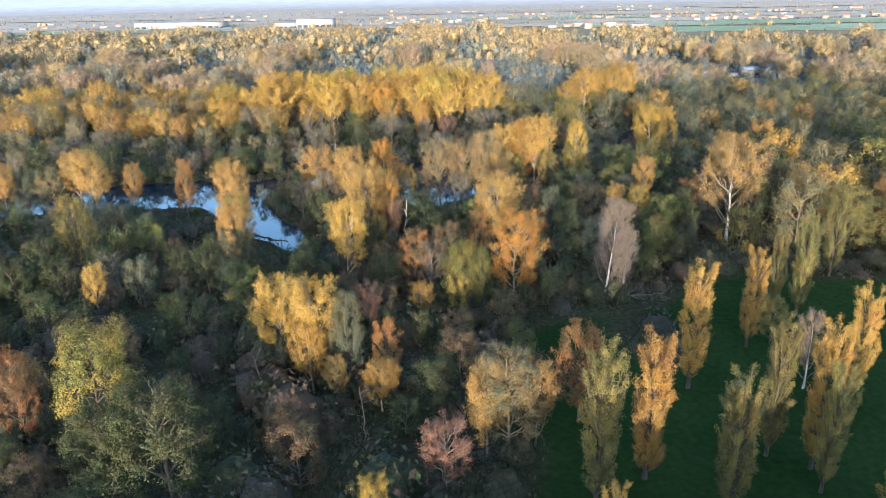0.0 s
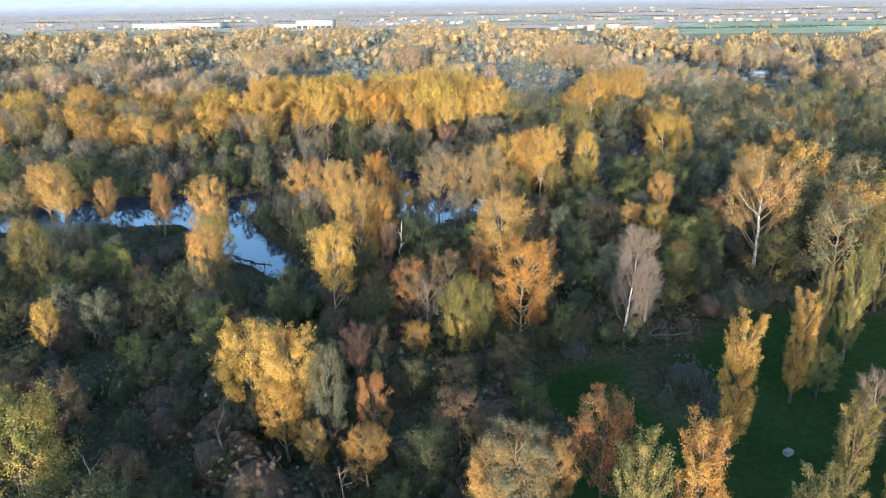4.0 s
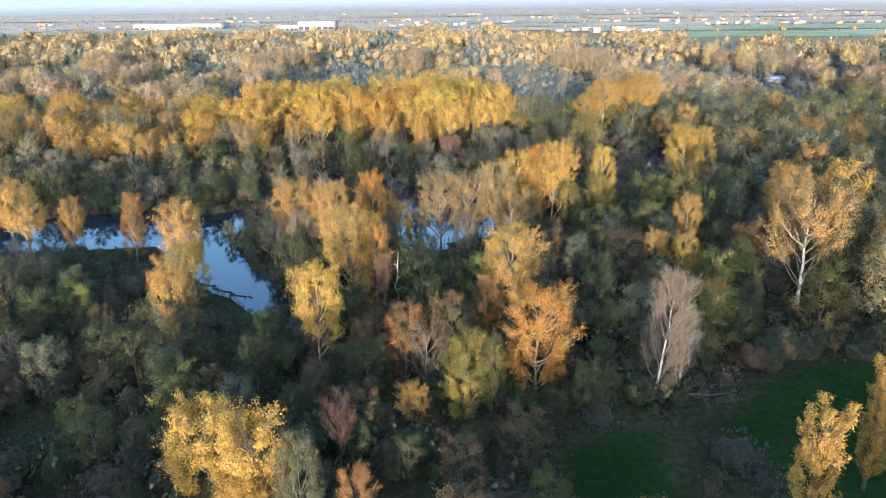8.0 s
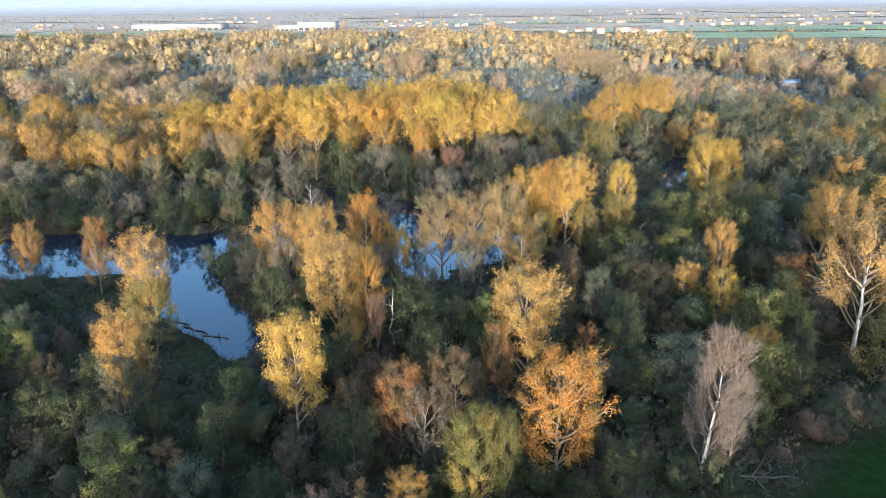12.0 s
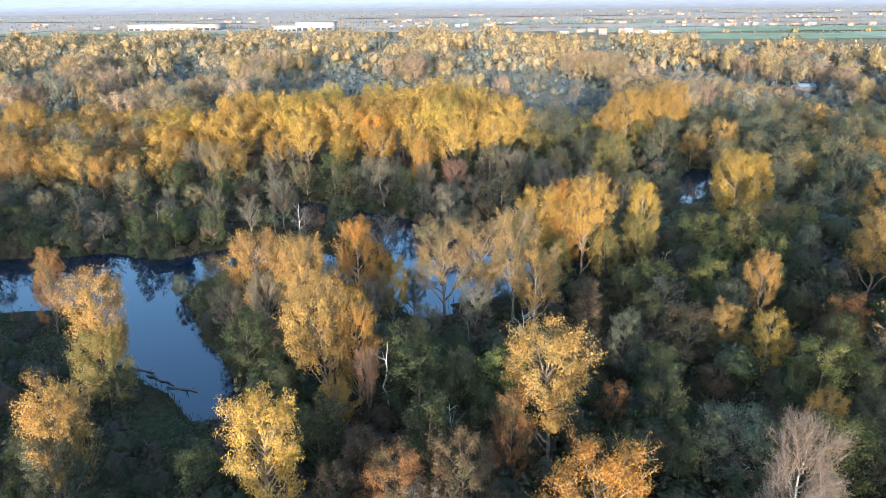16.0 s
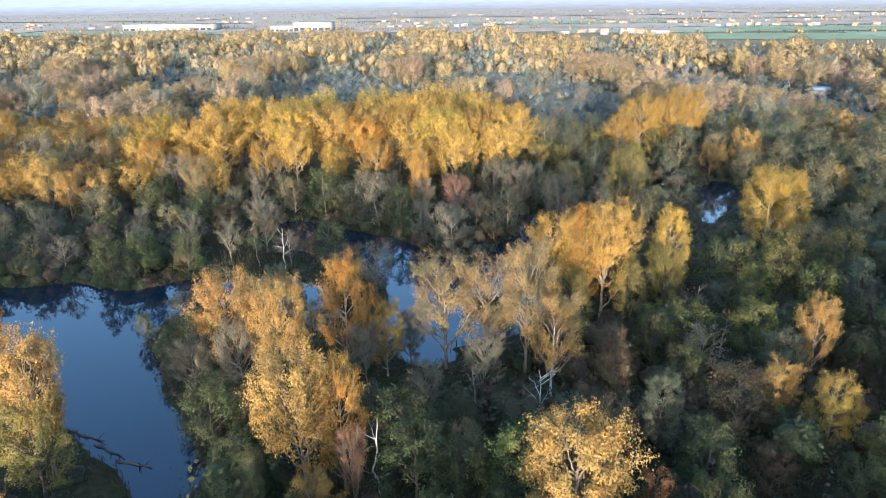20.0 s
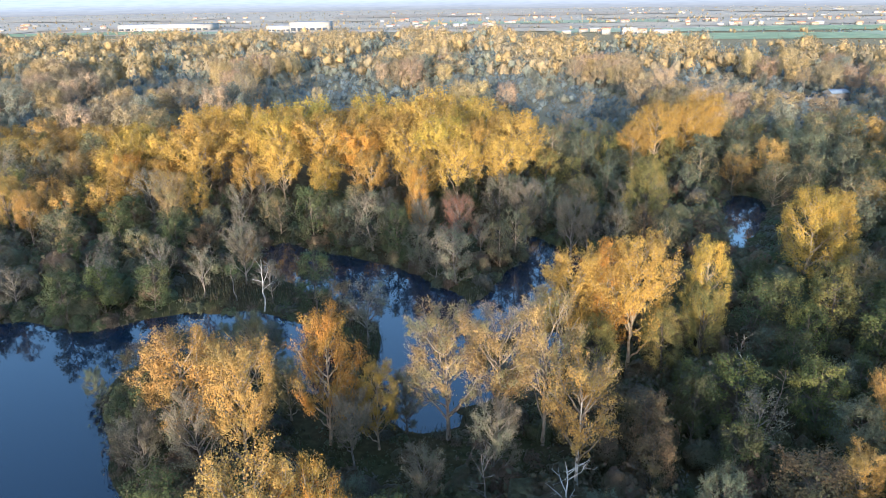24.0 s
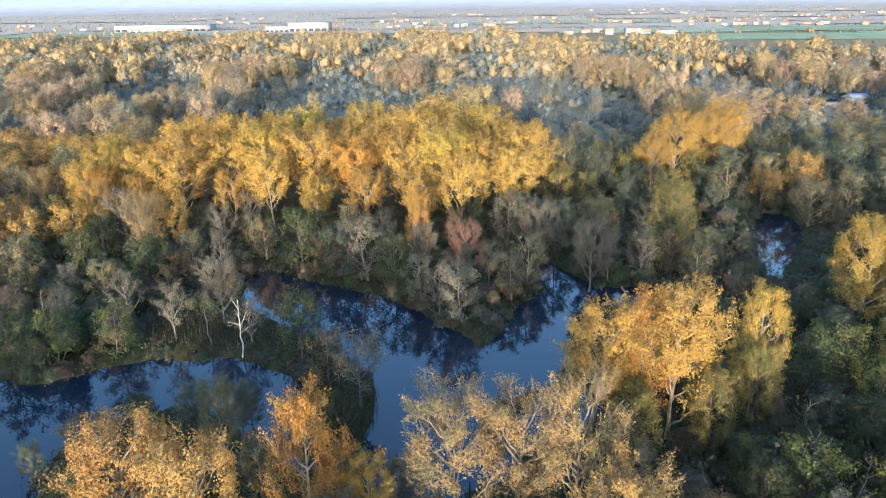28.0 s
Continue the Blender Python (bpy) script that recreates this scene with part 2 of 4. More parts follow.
def tube(path, radii, sides):
    path, radii = np.asarray(path, float), np.asarray(radii, float)
    ahead = np.gradient(path, axis=0)
    ahead /= np.linalg.norm(ahead, axis=1, keepdims=True) + 1e-9
    side = np.cross(ahead, (0.31, 0.93, 0.2))
    side /= np.linalg.norm(side, axis=1, keepdims=True) + 1e-9
    over = np.cross(ahead, side)
    a = np.linspace(0, 2 * np.pi, sides, endpoint=False)
    ring = np.cos(a)[None, :, None] * side[:, None] + np.sin(a)[None, :, None] * over[:, None]
    verts = (path[:, None] + ring * radii[:, None, None]).reshape(-1, 3)
    i, j = np.meshgrid(np.arange(len(path) - 1), np.arange(sides), indexing="ij")
    i, j, k = i.ravel(), j.ravel(), (j.ravel() + 1) % sides
    return verts, np.stack([i * sides + j, i * sides + k, (i + 1) * sides + k, (i + 1) * sides + j], 1)


def joined(pieces):
    """Pieces of (verts, faces) or (verts, faces, normals) as one."""
    count = np.cumsum([0] + [len(p[0]) for p in pieces])
    whole = [np.concatenate([p[0] for p in pieces]), np.concatenate([p[1] + n for p, n in zip(pieces, count)])]
    if len(pieces[0]) > 2:
        whole.append(np.concatenate([p[2] for p in pieces]))
    return tuple(whole)


# ---- trees: forms one unit high, shared by all trees of that habit ----
def tubes(paths, radii, sides):
    """Many thin tapering tubes at once: paths (n, k, 3), radii (n, k)."""
    n, k, _ = paths.shape
    ahead = unit(np.gradient(paths, axis=1))
    side = unit(np.cross(ahead, (0.31, 0.93, 0.2)))
    over = np.cross(ahead, side)
    a = np.linspace(0, 2 * np.pi, sides, endpoint=False)
    ring = np.cos(a)[None, None, :, None] * side[:, :, None] + np.sin(a)[None, None, :, None] * over[:, :, None]
    verts = (paths[:, :, None] + ring * radii[:, :, None, None]).reshape(-1, 3)
    i, j = (v.ravel() for v in np.meshgrid(np.arange(k - 1), np.arange(sides), indexing="ij"))
    one = np.stack([i * sides + j, i * sides + (j + 1) % sides, (i + 1) * sides + (j + 1) % sides, (i + 1) * sides + j], 1)
    return verts, (one[None] + (np.arange(n) * k * sides)[:, None, None]).reshape(-1, 4)


def tree_form(seed, habit, limbs, subs, leaves, leaf, spread, low, rise, tuft, sub_len=0.14, twigs=0, twig_len=0.07, trunk_r=0.015, soft=0.62):
    """Stem, upswept limbs, side branches along the limbs, leaf sprays along the side branches.
    spread: crown radius; low: where the crown starts; rise: how steeply limbs climb (0 flat, 1 upright). All as shares of the height."""
    rng = np.random.default_rng(seed)
    column = habit == "column"
    lean = rng.normal(0, 0.004 if column else 0.025, 2)
    zs = np.linspace(0, 0.93, 9)
    wob = np.cumsum(rng.normal(0, 0.001 if column else 0.007, (9, 2)), 0)
    axis = np.c_[lean[0] * zs + wob[:, 0], lean[1] * zs + wob[:, 1], zs]
    top = 9 if habit in ("column", "round") else 7
    trunk = tube(axis[:top], (trunk_r * (1 - zs / 0.93 * 0.88) + trunk_r * 0.5 * np.exp(-zs * 25))[:top], 8)

    def stem(z):
        return np.stack([np.interp(z, zs, axis[:, k]) for k in range(3)], -1)

    def reach(z):
        k = np.clip((z - low) / (1 - low), 0, 1)
        if column:
            return spread * np.interp(k, [0, 0.15, 0.45, 0.7, 0.88, 1], [0.42, 0.72, 1.0, 1.0, 0.86, 0.50])
        if habit == "vase":
            return spread * np.interp(k, [0, 0.25, 0.55, 0.78, 0.92, 1], [0.40, 0.74, 1.0, 0.96, 0.70, 0.25])
        return spread * np.interp(k, [0, 0.2, 0.5, 0.75, 0.92, 1], [0.62, 0.92, 1.0, 0.86, 0.55, 0.22])

    n = np.arange(limbs)
    u = (n + rng.uniform(0, 1, limbs)) / limbs
    a = n * 2.4 + rng.uniform(-0.5, 0.5, limbs)
    lobes = rng.uniform(0.70, 1.15, 7)
    first = 0.10 if column else (0.30 if habit == "vase" else 0.12)
    ze = np.minimum(low + (1 - low) * (first + (0.97 - first) * u ** (0.9 if column else 0.75)), 0.955)
    r = reach(ze) * rng.uniform(0.62, 1.0, limbs) * (1 if column else lobes[n % 7])
    drop = rng.uniform(0.16, 0.30, limbs) if column else r * (0.35 + 1.1 * rise) * rng.uniform(0.75, 1.2, limbs) + 0.04
    z0 = np.minimum(np.maximum(low * 0.7, ze - drop), zs[top - 1])
    start, end = stem(z0), stem(ze) * (1, 1, 0) + np.stack([np.cos(a) * r, np.sin(a) * r, ze], 1)
    mid = start + (end - start) * ((0.75, 0.75, 0.45) if column else (0.60, 0.60, 0.44))
    k = np.linspace(0, 1, 8)[None, :, None]
    pts = (1 - k) ** 2 * start[:, None] + 2 * k * (1 - k) * mid[:, None] + k * k * end[:, None]
    pts[:, 1:-1] += rng.normal(0, 0.001 if column else 0.006, (limbs, 6, 3))
    thick = np.clip(0.30 + 1.2 * r / spread * 0.3, 0.3, 0.62)[:, None] * trunk_r
    wood = [tubes(pts, thick * np.linspace(1.0, 0.16, 8)[None], 5)]
    # side branches
    own = np.repeat(n, subs)
    m = len(own)
    at = (0.12 if column else 0.34) + (0.88 if column else 0.66) * rng.random(m) ** 0.8
    f = at * 7
    i0 = np.minimum(f.astype(int), 6)
    w = (f - i0)[:, None]
    base = pts[own, i0] * (1 - w) + pts[own, i0 + 1] * w
    ahead = unit(pts[own, i0 + 1] - pts[own, i0])
    radial = unit((base - stem(base[:, 2])) * (1, 1, 0) + 1e-6)
    d = unit(ahead * 0.7 + radial * (0.12 if column else 0.35) + (0, 0, 0.35 * rise) + unit(rng.normal(size=(m, 3))) * (0.32 if column else 0.75))
    long_ = (sub_len * rng.uniform(0.55, 1.25, m) * (1.2 - 0.45 * at))[:, None]
    tip = base + d * long_ + np.array([0, 0, 0.2 * rise]) * long_
    tip[:, 2] = np.minimum(tip[:, 2], 0.985)
    bend = base * 0.5 + tip * 0.5 + rng.normal(0, 0.05, (m, 3)) * long_ - np.array([0, 0, 0.05]) * long_
    if not column and not twigs:
        # others fill the crown's rounded outline
        n2 = int(m * 0.7)
        az, up = rng.uniform(0, 2 * np.pi, n2), low + (0.95 - low) * (first + (1 - first) * rng.random(n2) ** 0.75)
        wide = reach(up) * rng.uniform(0.78, 1.0, n2) * np.interp(az, np.linspace(0, 2 * np.pi, 8), np.append(lobes, lobes[0]))
        shell = stem(up) * (1, 1, 0) + np.stack([np.cos(az) * wide, np.sin(az) * wide, up], 1)
        every = pts[:, 3:].reshape(-1, 3)
        near = every[((every[None] - shell[:, None] + (0, 0, 0.05)) ** 2).sum(2).argmin(1)]
        base, tip = np.concatenate([base, near]), np.concatenate([tip, shell])
        bend = np.concatenate([bend, near * 0.5 + shell * 0.5 - (0, 0, 0.01)])
        d = np.concatenate([d, unit(shell - near)])
        m += n2
    side = np.stack([base, bend, tip], 1)
    wood.append(tubes(side, trunk_r * np.array([[0.17, 0.11, 0.045]]) * np.ones((m, 1)), 3))
    if twigs:
        g = np.repeat(np.arange(m), twigs)
        q = rng.uniform(0.15, 1, len(g))[:, None]
        s0 = base[g] * (1 - q) + tip[g] * q
        e = s0 + unit(d[g] * 0.9 + rng.normal(0, 0.6, (len(g), 3)) + (0, 0, 0.3 * rise + 0.1)) * twig_len * rng.uniform(0.5, 1.2, (len(g), 1))
        wood.append(tubes(np.stack([s0, (s0 + e) / 2 + rng.normal(0, 0.004, s0.shape), e], 1), trunk_r * np.array([[0.085, 0.065, 0.035]]) * np.ones((len(g), 1)), 3))
    # leaf sprays, thicker towards the tips, some branches nearly bare
    full = np.clip(rng.normal(1.0, 0.45, m), 0.1, 1.8)
    per = rng.poisson(leaves * full)
    g = np.repeat(np.arange(m), per)
    q = rng.beta(1.7, 1.1, len(g))[:, None] * 1.06 + 0.04
    off = rng.normal(0, 1, (len(g), 3)) * tuft * (0.55 + 0.55 * np.sin(np.pi * np.clip(q, 0, 1) * 0.9))
    where = base[g] * (1 - q) + tip[g] * q + off
    where[:, 2] = np.minimum(where[:, 2], 1.0)
    keep = where[:, 2] > low * 0.6
    where, off, g = where[keep], off[keep], g[keep]
    heart = stem(np.full(len(where), 0.5 * (low + 1))) * (1, 1, 0) + np.stack([0 * where[:, 0], 0 * where[:, 0], np.minimum(where[:, 2] - 0.06, 0.62)], 1)
    out = unit(unit(off) * 0.7 + unit(where - heart) * 0.8 + (0, 0, 0.12))
    cv, cf, cn = sprays(rng, where, leaf, 0.62, out, soft, 0.5)
    bv, bf = joined(wood)
    return (quick_mesh(f"{habit}_trunk", *trunk, BARK_TAN, True), quick_mesh(f"{habit}_branches", bv, bf, BARK_TAN, True), quick_mesh(f"{habit}_crown", cv, cf, LEAF["gold"], False, cn))


FORMS = {
    "broad": [tree_form(s, "round", 24, 9, 54, 0.0076, 0.31, 0.12, 0.55, 0.020, 0.14, soft=0.62) for s in (1, 2, 3, 4)],
    "vase": [tree_form(s, "vase", 24, 9, 54, 0.0073, 0.30, 0.13, 0.75, 0.018, 0.13, soft=0.62) for s in (11, 12, 13, 14)],
    "grove": [tree_form(s, "vase", 20, 8, 28, 0.0122, 0.35, 0.20, 0.7, 0.021, 0.13, soft=0.66) for s in (81, 82, 83, 84, 85)],
    "column": [tree_form(s, "column", 48, 9, 56, 0.0046, 0.098, 0.09, 1.0, 0.0090, 0.07, trunk_r=0.010, soft=0.62) for s in (21, 22, 23, 24)],
    "thin": [tree_form(s, "vase", 22, 10, 58, 0.0070, 0.30, 0.16, 0.75, 0.018, 0.14, 3, soft=0.62) for s in (31, 32, 33)],
    "bare": [tree_form(s, "round", 26, 10, 14, 0.0060, 0.25, 0.18, 0.85, 0.018, 0.15, 9, soft=0.62) for s in (41, 42)],
    "twiggy": [tree_form(s, "round", 26, 11, 34, 0.0050, 0.20, 0.14, 0.95, 0.020, 0.15, 8, soft=0.62) for s in (45, 46)],
    "wood": [tree_form(s, "round", 16, 8, 36, 0.0118, 0.34, 0.03, 0.6, 0.028, 0.16, soft=0.68) for s in (51, 52, 53, 54, 55, 56)],
    "light": [tree_form(s, "round", 13, 6, 24, 0.0165, 0.34, 0.04, 0.6, 0.034, 0.16, soft=0.7) for s in (61, 62, 63, 64, 65)],
    "lightvase": [tree_form(s, "vase", 14, 6, 24, 0.0160, 0.33, 0.10, 0.7, 0.032, 0.15, soft=0.7) for s in (71, 72, 73, 74)],
    "lightthin": [tree_form(s, "vase", 14, 7, 15, 0.0140, 0.30, 0.10, 0.75, 0.026, 0.16, 2, soft=0.7) for s in (91, 92, 93)],
}
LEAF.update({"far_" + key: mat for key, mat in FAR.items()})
LEAF["poplar"] = foliage("leaves_poplar", (0.33, 0.19, 0.03), (0.52, 0.315, 0.05), (0.60, 0.40, 0.07), (0.50, 0.27, 0.05))
KINDS = {  # name, label, leaf, bark, form
    "poplar": ("lombardy_poplar", "tall narrow poplar with golden leaves standing on the lawn", "poplar", BARK_DARK, "column"),
    # duller, greener leaves than the golden poplars, partly in place of shade
    "poplar_green": ("lombardy_poplar", "tall narrow poplar with dull yellow-green leaves on the lawn", "ygreen", BARK_DARK, "column"),
    "gold": ("poplar_tree", "golden autumn poplar with upswept limbs", "gold", BARK_TAN, "vase"),
    "yellow": ("yellow_tree", "bright yellow autumn tree in the wood", "yellow", BARK_TAN, "broad"),
    "orange": ("orange_tree", "broad tree with glowing orange autumn leaves", "orange", BARK_TAN, "broad"),
    "straw": ("straw_coloured_tree", "tree with straw-coloured autumn leaves and pale limbs", "straw", BARK_PALE, "vase"),
    "pale": ("pale_poplar", "half-bare pale poplar with whitish limbs by the water", "pale", BARK_PALE, "thin"),
    "rust": ("rust_tree", "rust-brown autumn tree among dark thicket", "rust", BARK_DARK, "broad"),
    "red": ("reddish_tree", "small reddish tree with thinning leaves", "red", BARK_DARK, "thin"),
    "brown": ("brown_tree", "brown and dull green tree in the shade", "brown", BARK_DARK, "broad"),
    "green": ("green_tree", "tree still green with yellowing top", "green", BARK_DARK, "broad"),
    "ygreen": ("yellow_green_tree", "yellow-green leafy tree turning in autumn", "ygreen", BARK_DARK, "broad"),
    "lime": ("yellow_green_tree", "leafy green tree with its sunlit yellow put into the leaf colour", "lime", BARK_DARK, "broad"),
    "dgreen": ("dark_green_tree", "dark green leafy tree in the shade", "dgreen", BARK_DARK, "broad"),
    "greyg": ("grey_green_tree", "grey-green pointed tree in the wood", "greyg", BARK_DARK, "broad"),
    "willow": ("willow_tree", "rounded grey-green willow with straw-coloured patches", "willow", BARK_TAN, "broad"),
    "greyb": ("grey_brown_tree", "grey-brown thinly leaved tree on the bank", "greyb", TWIG, "thin"),
    "bare": ("bare_tree", "bare whitish tree with fine pinkish twigs", "pale", BARK_WHITE, "bare"),
}
tree_count = [0]


def tree(kind, x, y, high, wide=1.0, form="", turn=None, leaf="", label="", group="", lean=0.0):
    name, lab, leaves, wood, habit = KINDS[kind]
    n = tree_count[0] = tree_count[0] + 1
    forms = FORMS[form or habit]
    trunk, branches, crown = forms[n % len(forms)]
    ob = new(name)
    z = max(float(land(x, y)), -0.4) - 0.05
    ob.matrix_basis = Matrix.LocRotScale((x, y, z), Euler((0, radians(lean), (n * 2.399) % 6.283 if turn is None else turn)), (high * wide, high * wide, high))
    stem = part("trunk", trunk, ob, mat=wood)
    part("branchwork", branches, stem, mat=wood if kind not in ("bare", "red") else BARK_PALE if form == "thin" else TWIG_PINK)
    part("crown", crown, ob, mat=LEAF[leaf or leaves])
    return tagged(ob, label or lab, "tree", group)


# ---- ground ----
def spaced(lo, a, b, hi, step, grow=1.16):
    mid = list(np.arange(a, b + 0.1, step))
    s, up = step, [mid[-1]]
    while up[-1] < hi:
        s *= grow
        up.append(up[-1] + s)
    s, down = step, [mid[0]]
    while down[-1] > lo:
        s *= grow
        down.append(down[-1] - s)
    return np.array(down[:0:-1] + mid + up[1:])


gx, gy = spaced(-4500, -170, 124, 4500, 2.0), spaced(-1500, 56, 350, 4700, 2.2)
X, Y = np.meshgrid(gx, gy)
Z = land(X, Y)
nx, ny = len(gx), len(gy)
i, j = np.meshgrid(np.arange(nx - 1), np.arange(ny - 1))
q = (j * nx + i).ravel()
GROUND, nt, p, out = material("woodland_ground")
geo = nt.nodes.new("ShaderNodeNewGeometry")
fine = node(nt, "ShaderNodeTexNoise", Scale=0.9, Detail=8.0)
broad = node(nt, "ShaderNodeTexNoise", Scale=0.07, Detail=4.0)
for n_ in (fine, broad):
    nt.links.new(geo.outputs["Position"], n_.inputs["Vector"])
litter = ramp(nt, fine.outputs[0], [(0.3, (0.035, 0.028, 0.016)), (0.55, (0.055, 0.045, 0.024)), (0.75, (0.085, 0.064, 0.032))])
moss = ramp(nt, fine.outputs[0], [(0.3, (0.03, 0.034, 0.016)), (0.7, (0.07, 0.068, 0.032))])
mask = ramp(nt, broad.outputs[0], [(0.42, (0, 0, 0)), (0.6, (1, 1, 1))])
forest = blend(nt, mask, litter, moss)
grass = ramp(nt, fine.outputs[0], [(0.3, (0.019, 0.034, 0.010)), (0.7, (0.031, 0.051, 0.015))])
grass = blend(nt, 0.6, grass, ramp(nt, broad.outputs[0], [(0.35, (0.65, 0.7, 0.6)), (0.65, (1.25, 1.15, 1.1))]), "MULTIPLY")
attr = nt.nodes.new("ShaderNodeAttribute")
attr.attribute_name = "mown"
# paler ground colour for the far woods, standing in for haze
haze_mask = nt.nodes.new("ShaderNodeAttribute")
haze_mask.attribute_name = "far_haze"
far_haze = ramp(nt, fine.outputs[0], [(0.3, (0.20, 0.16, 0.10)), (0.7, (0.36, 0.29, 0.17))])
forest = blend(nt, haze_mask.outputs["Fac"], forest, far_haze)
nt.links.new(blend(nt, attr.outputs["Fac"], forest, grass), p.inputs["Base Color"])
p.inputs["Roughness"].default_value, p.inputs["Specular IOR Level"].default_value = 1.0, 0.0
bump = node(nt, "ShaderNodeBump", Strength=0.6, Distance=0.15)
nt.links.new(fine.outputs[0], bump.inputs["Height"])
nt.links.new(bump.outputs[0], p.inputs["Normal"])
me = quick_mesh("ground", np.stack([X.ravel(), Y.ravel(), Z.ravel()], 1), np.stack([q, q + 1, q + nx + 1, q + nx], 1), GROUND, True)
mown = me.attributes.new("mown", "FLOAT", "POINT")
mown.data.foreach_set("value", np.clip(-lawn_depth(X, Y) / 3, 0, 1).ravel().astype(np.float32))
# mask of the haze-paled ground, rising with distance
far_haze = me.attributes.new("far_haze", "FLOAT", "POINT")
far_haze.data.foreach_set("value", (0.9 * np.clip((Y - 300) / 120, 0, 1)).ravel().astype(np.float32))
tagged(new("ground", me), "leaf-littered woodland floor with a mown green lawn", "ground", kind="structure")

# ---- water ----
WATER_MAT, nt, p, out = material("pond_water")
p.inputs["Base Color"].default_value = (0.008, 0.016, 0.03, 1)
p.inputs["Roughness"].default_value, p.inputs["IOR"].default_value = 0.02, 1.5
geo = nt.nodes.new("ShaderNodeNewGeometry")
wave = node(nt, "ShaderNodeTexNoise", Scale=0.8, Detail=3.0)
nt.links.new(geo.outputs["Position"], wave.inputs["Vector"])
bump = node(nt, "ShaderNodeBump", Strength=0.04, Distance=0.1)
nt.links.new(wave.outputs[0], bump.inputs["Height"])
nt.links.new(bump.outputs[0], p.inputs["Normal"])
for x0, x1, y0, y1 in ((-190, 119, 160, 356), (-232, -118, 786, 911)):
    me = quick_mesh("water", [(x0, y0, 0), (x1, y0, 0), (x1, y1, 0), (x0, y1, 0)], [(0, 1, 2, 3)], WATER_MAT)
    tagged(new("water", me), "still dark pond water mirroring the sky and trees", "water", kind="structure")

